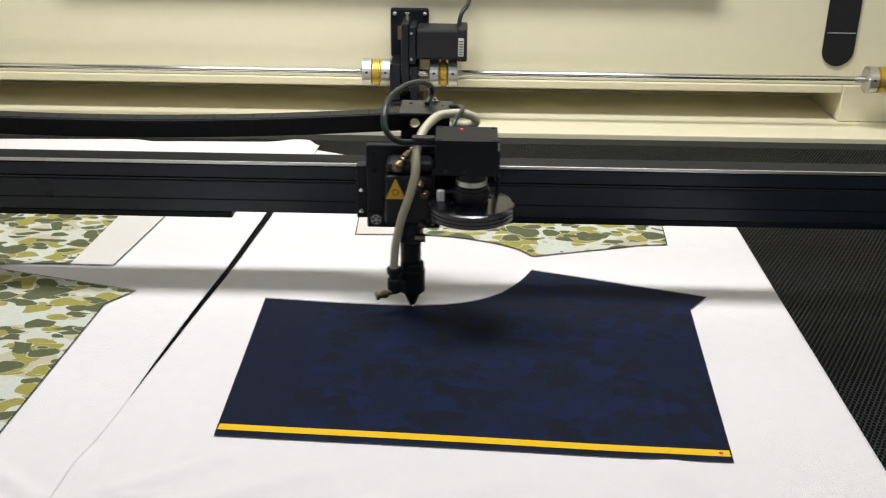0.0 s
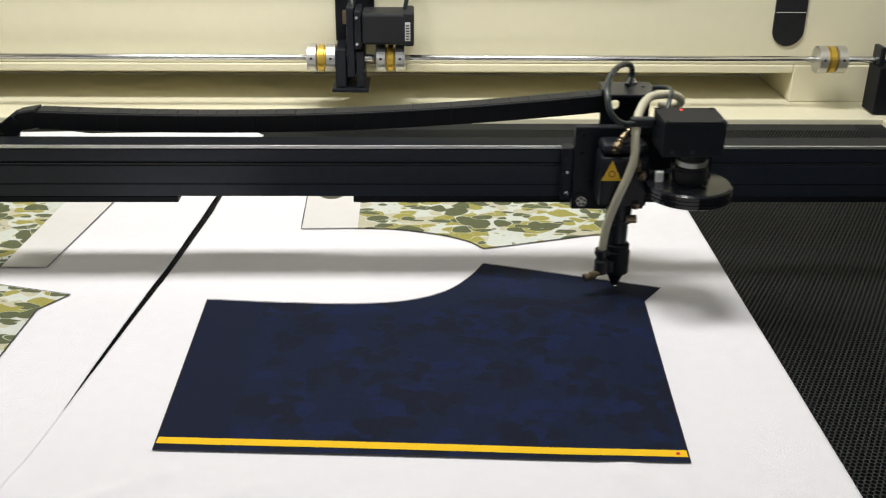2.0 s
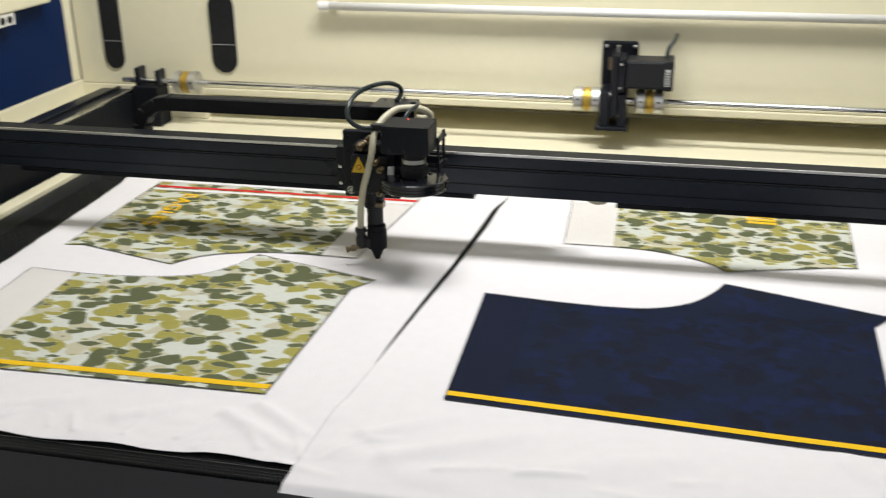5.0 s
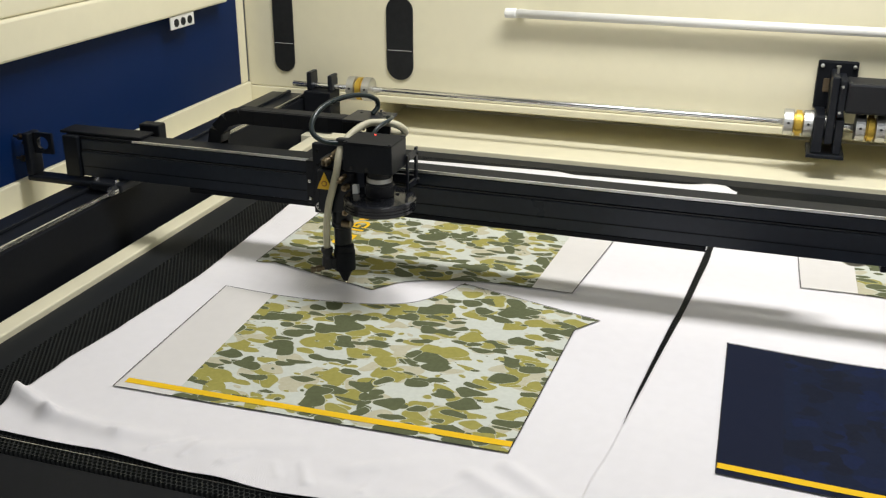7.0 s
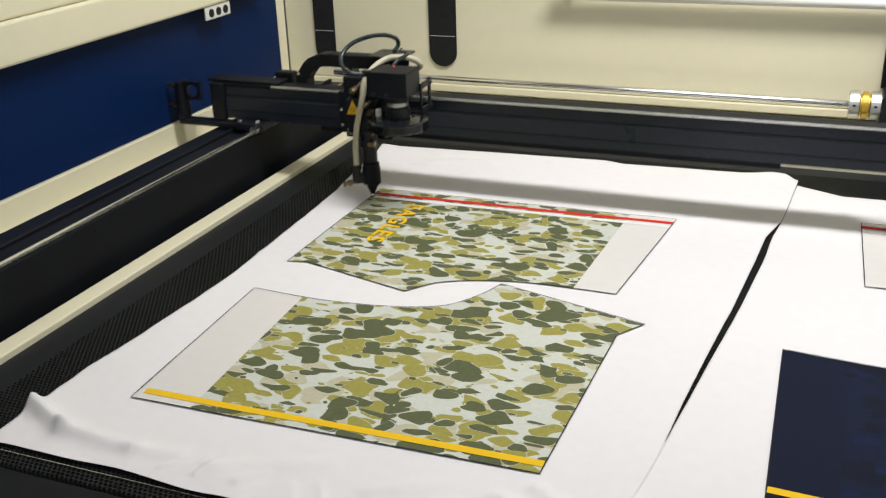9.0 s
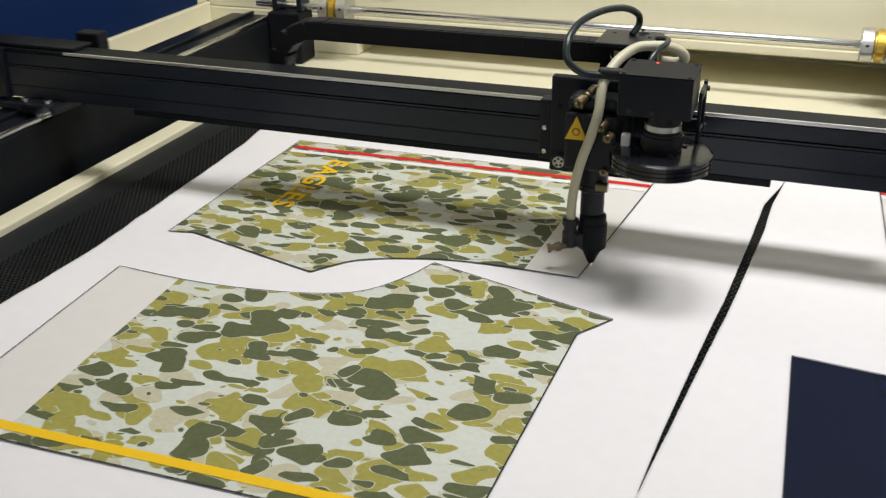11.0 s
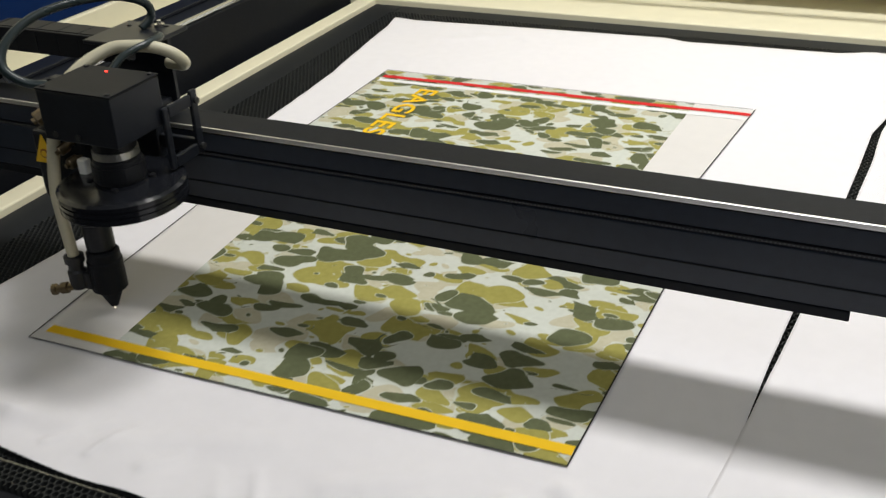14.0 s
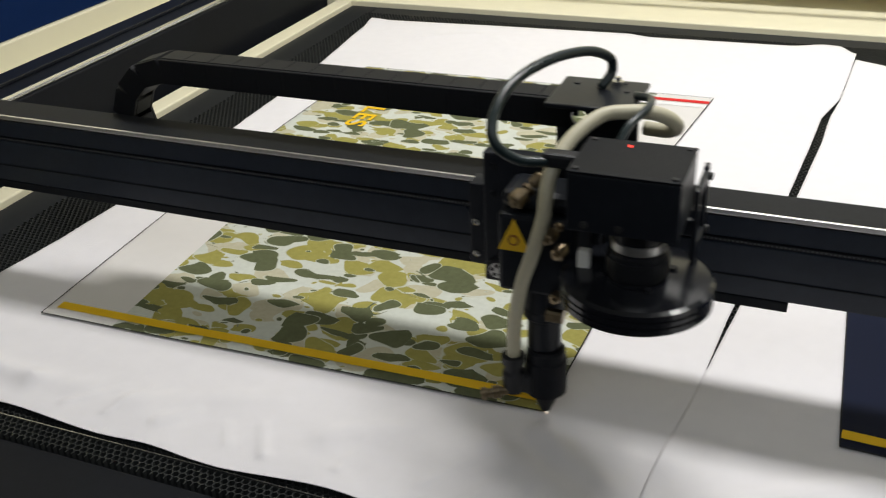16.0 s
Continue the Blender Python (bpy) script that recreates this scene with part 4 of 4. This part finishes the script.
    for x, z in ((0.032, 0.163), (0.050, 0.163)):
        part("side_screw", turned([(0.002, 0.0), (0.002, -0.0012)][::-1], (x, -0.0462, z), "y", 10), INK, bx)
    cx, cy, up = 0.0565, -0.0250, 0.0065
    lens = part("lens_barrel", turned([(0.0145, 0.1245), (0.0155, 0.1250), (0.0155, 0.1425), (0.0138, 0.1430), (0.0138, 0.1582)], (cx, cy, 0), seg=30), PLASTIC, h)
    part("lens_band", turned([(0.0140, 0.1443), (0.0146, 0.1446), (0.0146, 0.1493), (0.0140, 0.1496)], (cx, cy, 0), seg=30), ALU, lens, "bright aluminium band")
    part("focus_ring", turned([(0.0168, 0.130), (0.0168, 0.140)], (cx, cy, 0), seg=30), PLASTIC, lens)
    rl = part("ring_light", turned([(0.0395, 0.1060), (0.0410, 0.1070), (0.0410, 0.1105), (0.0402, 0.1108), (0.0402, 0.1116), (0.0410, 0.1119), (0.0410, 0.1142), (0.0402, 0.1145), (0.0402, 0.1153), (0.0410, 0.1156), (0.0410, 0.1185), (0.0385, 0.1198), (0.0160, 0.1214)], (cx, cy, up), seg=48), GLOSSBLACK, h)
    for k in range(4):
        a = 0.5 + k * math.pi / 2
        part("ring_post", turned([(0.0022, 0.1205), (0.0022, 0.1290)], (cx + 0.020 * math.cos(a), cy + 0.020 * math.sin(a), 0), seg=10), PLASTIC, rl)
    part("camera_arm", box(0.0265, 0.050, 0.0225, 0.0305, 0.120, 0.166, 0.001), ANOD, h)
    part("side_post", box(0.0801, 0.0830, -0.005, 0.000, 0.128, 0.170, 0.0008), ANOD, h)
    part("side_post", box(0.0801, 0.0830, 0.0235, 0.030, 0.128, 0.172, 0.0008), ANOD, h)
    part("side_bar", box(0.0801, 0.0830, 0.0003, 0.0232, 0.128, 0.136, 0.0008), ANOD, h)
    part("side_bar", box(0.0801, 0.0830, 0.0003, 0.0232, 0.162, 0.170, 0.0008), ANOD, h)
    part("cross_arm", box(0.0505, 0.0798, 0.0240, 0.0285, 0.128, 0.138, 0.0008), ANOD, h)
    part("arm_screw", turned([(0.0022, 0.0), (0.0022, 0.002)], (0.0831, 0.027, 0.165), "x", 12), INK, h)
    part("arm_screw", turned([(0.0022, 0.0), (0.0022, 0.002)], (0.0831, 0.027, 0.133), "x", 12), INK, h)
    # cable bracket behind the plate
    br = part("cable_bracket", holed_plate(-0.016, 0.034, 0.1425, 0.1895, 0.0685, 0.0715, -0.002, 0.1745, 0.0050), ANOD, h)
    part("bracket_top", box(-0.016, 0.036, 0.040, 0.0900, 0.1897, 0.1928, 0.001), ANOD, br)
    part("bracket_foot", box(-0.010, 0.030, 0.0315, 0.0683, 0.1425, 0.1470, 0.001), ANOD, br)
    for x, y in ((-0.006, 0.078), (0.010, 0.080), (0.026, 0.070), (0.022, 0.084)):
        part("bracket_screw", turned([(0.0017, 0.1928), (0.0017, 0.1934), (0.001, 0.1936)], (x, y, 0), seg=10), INK, br)
    part("bracket_nut", turned([(0.0038, 0.1928), (0.0038, 0.1950), (0.0018, 0.1950), (0.0018, 0.1975)], (0.018, 0.082, 0), seg=6), STEEL, br)
    # cables
    part("plug", box(-0.001, 0.022, -0.014, -0.004, 0.1765, 0.1850, 0.002), PLASTIC, h)
    part("loop_cable", tube([(0.002, -0.012, 0.1795), (-0.012, -0.021, 0.1830), (-0.023, -0.025, 0.1930), (-0.026, -0.016, 0.2060), (-0.022, 0.006, 0.2165), (-0.010, 0.034, 0.2210), (0.004, 0.060, 0.2190), (0.0135, 0.076, 0.2110),
                             (0.0145, 0.079, 0.2010), (0.010, 0.072, 0.1935)], 0.0030, 12), RUBBER, h, "glossy dark green cable loop", True)
    part("thin_cable", tube([(0.036, 0.000, 0.1760), (0.036, 0.004, 0.1840), (0.040, 0.016, 0.1940), (0.046, 0.034, 0.1980), (0.044, 0.050, 0.1975), (0.034, 0.060, 0.1950)], 0.0024, 10), RUBBER, h, "thin dark cable", True)
    part("spark", turned([(0.0003, 0.0012), (0.00045, 0.0018), (0.0003, 0.0024)], (0, 0, 0.0006), seg=10), SPARK, h, "glowing laser spot on the cloth")
    return h


LASER = laser_head()


# ---------------------------------------------------------------- cable chain
CHAIN_Y, PITCH, LINKS = 0.080, 0.0200, 49


def chain_path(xh):
    """The chain's centre line from the head's bracket to its fixed end, as evenly spaced (x, z, angle)."""
    xa = xh - 0.008
    z0, z1 = 0.1760, 0.0980
    xc = -0.352 + 0.5 * xh
    drop = 0.022 * max(0.0, min(1.2, (xa - xc - 0.30) / 0.32))
    r = (z0 - drop - z1) / 2
    pts = []
    n = 60
    for k in range(n + 1):
        u = k / n
        pts.append((xa + (xc - xa) * u, z0 - drop * (1 - (1 - u) ** 2) - 0.35 * drop * math.sin(math.pi * u)))
    for k in range(1, 25):
        a = math.pi * k / 24
        pts.append((xc - r * math.sin(a) * 1.15, z1 + r + r * math.cos(a)))
    for k in range(1, 61):
        pts.append((xc + (0.9) * k / 60, z1))
    out, s, i, acc = [], PITCH / 2, 0, 0.0
    for _ in range(LINKS):
        while True:
            (ax, az), (bx, bz) = pts[i], pts[i + 1]
            d = math.hypot(bx - ax, bz - az)
            if acc + d >= s:
                u = (s - acc) / d
                out.append((ax + (bx - ax) * u, az + (bz - az) * u, math.atan2(bz - az, -(bx - ax))))
                break
            acc += d
            i += 1
        s += PITCH
    return out


def chain():
    c = thing("cable_chain", "black plastic cable drag chain between head and gantry", "cable chain")
    w, h = 0.0118, 0.0090
    bm = box(-PITCH * 0.505, PITCH * 0.505, -w, -w + 0.003, -h, h, 0.0007)
    bm = box(-PITCH * 0.505, PITCH * 0.505, w - 0.003, w, -h, h, 0.0007, bm)
    bm = box(-PITCH * 0.500, PITCH * 0.485, -w + 0.0025, w - 0.0025, h - 0.003, h + 0.0006, 0.0006, bm)
    bm = box(-PITCH * 0.30, PITCH * 0.30, -w + 0.003, w - 0.003, -h, -h + 0.003, 0.0006, bm)
    first = part("link", bm, LINKBLACK, c)
    links = [first]
    for _ in range(LINKS - 1):
        o = first.copy()
        scene.collection.objects.link(o)
        o.parent = c
        links.append(o)
    return c, links


CHAIN, CHAIN_LINKS = chain()


def motions():
    gy = [(t, pose(0, head_at(t)[1], 0)) for t in TIMES]
    walk(GANTRY, gy)
    walk(CHAIN, gy)
    walk(LASER, [(t, pose(*head_at(t), 0)) for t in TIMES])
    paths = {t: chain_path(head_at(t)[0]) for t in TIMES}
    for n, link in enumerate(CHAIN_LINKS):
        walk(link, [(t, pose(paths[t][n][0], CHAIN_Y, paths[t][n][1], 0, math.degrees(paths[t][n][2]), 0)) for t in TIMES])


motions()
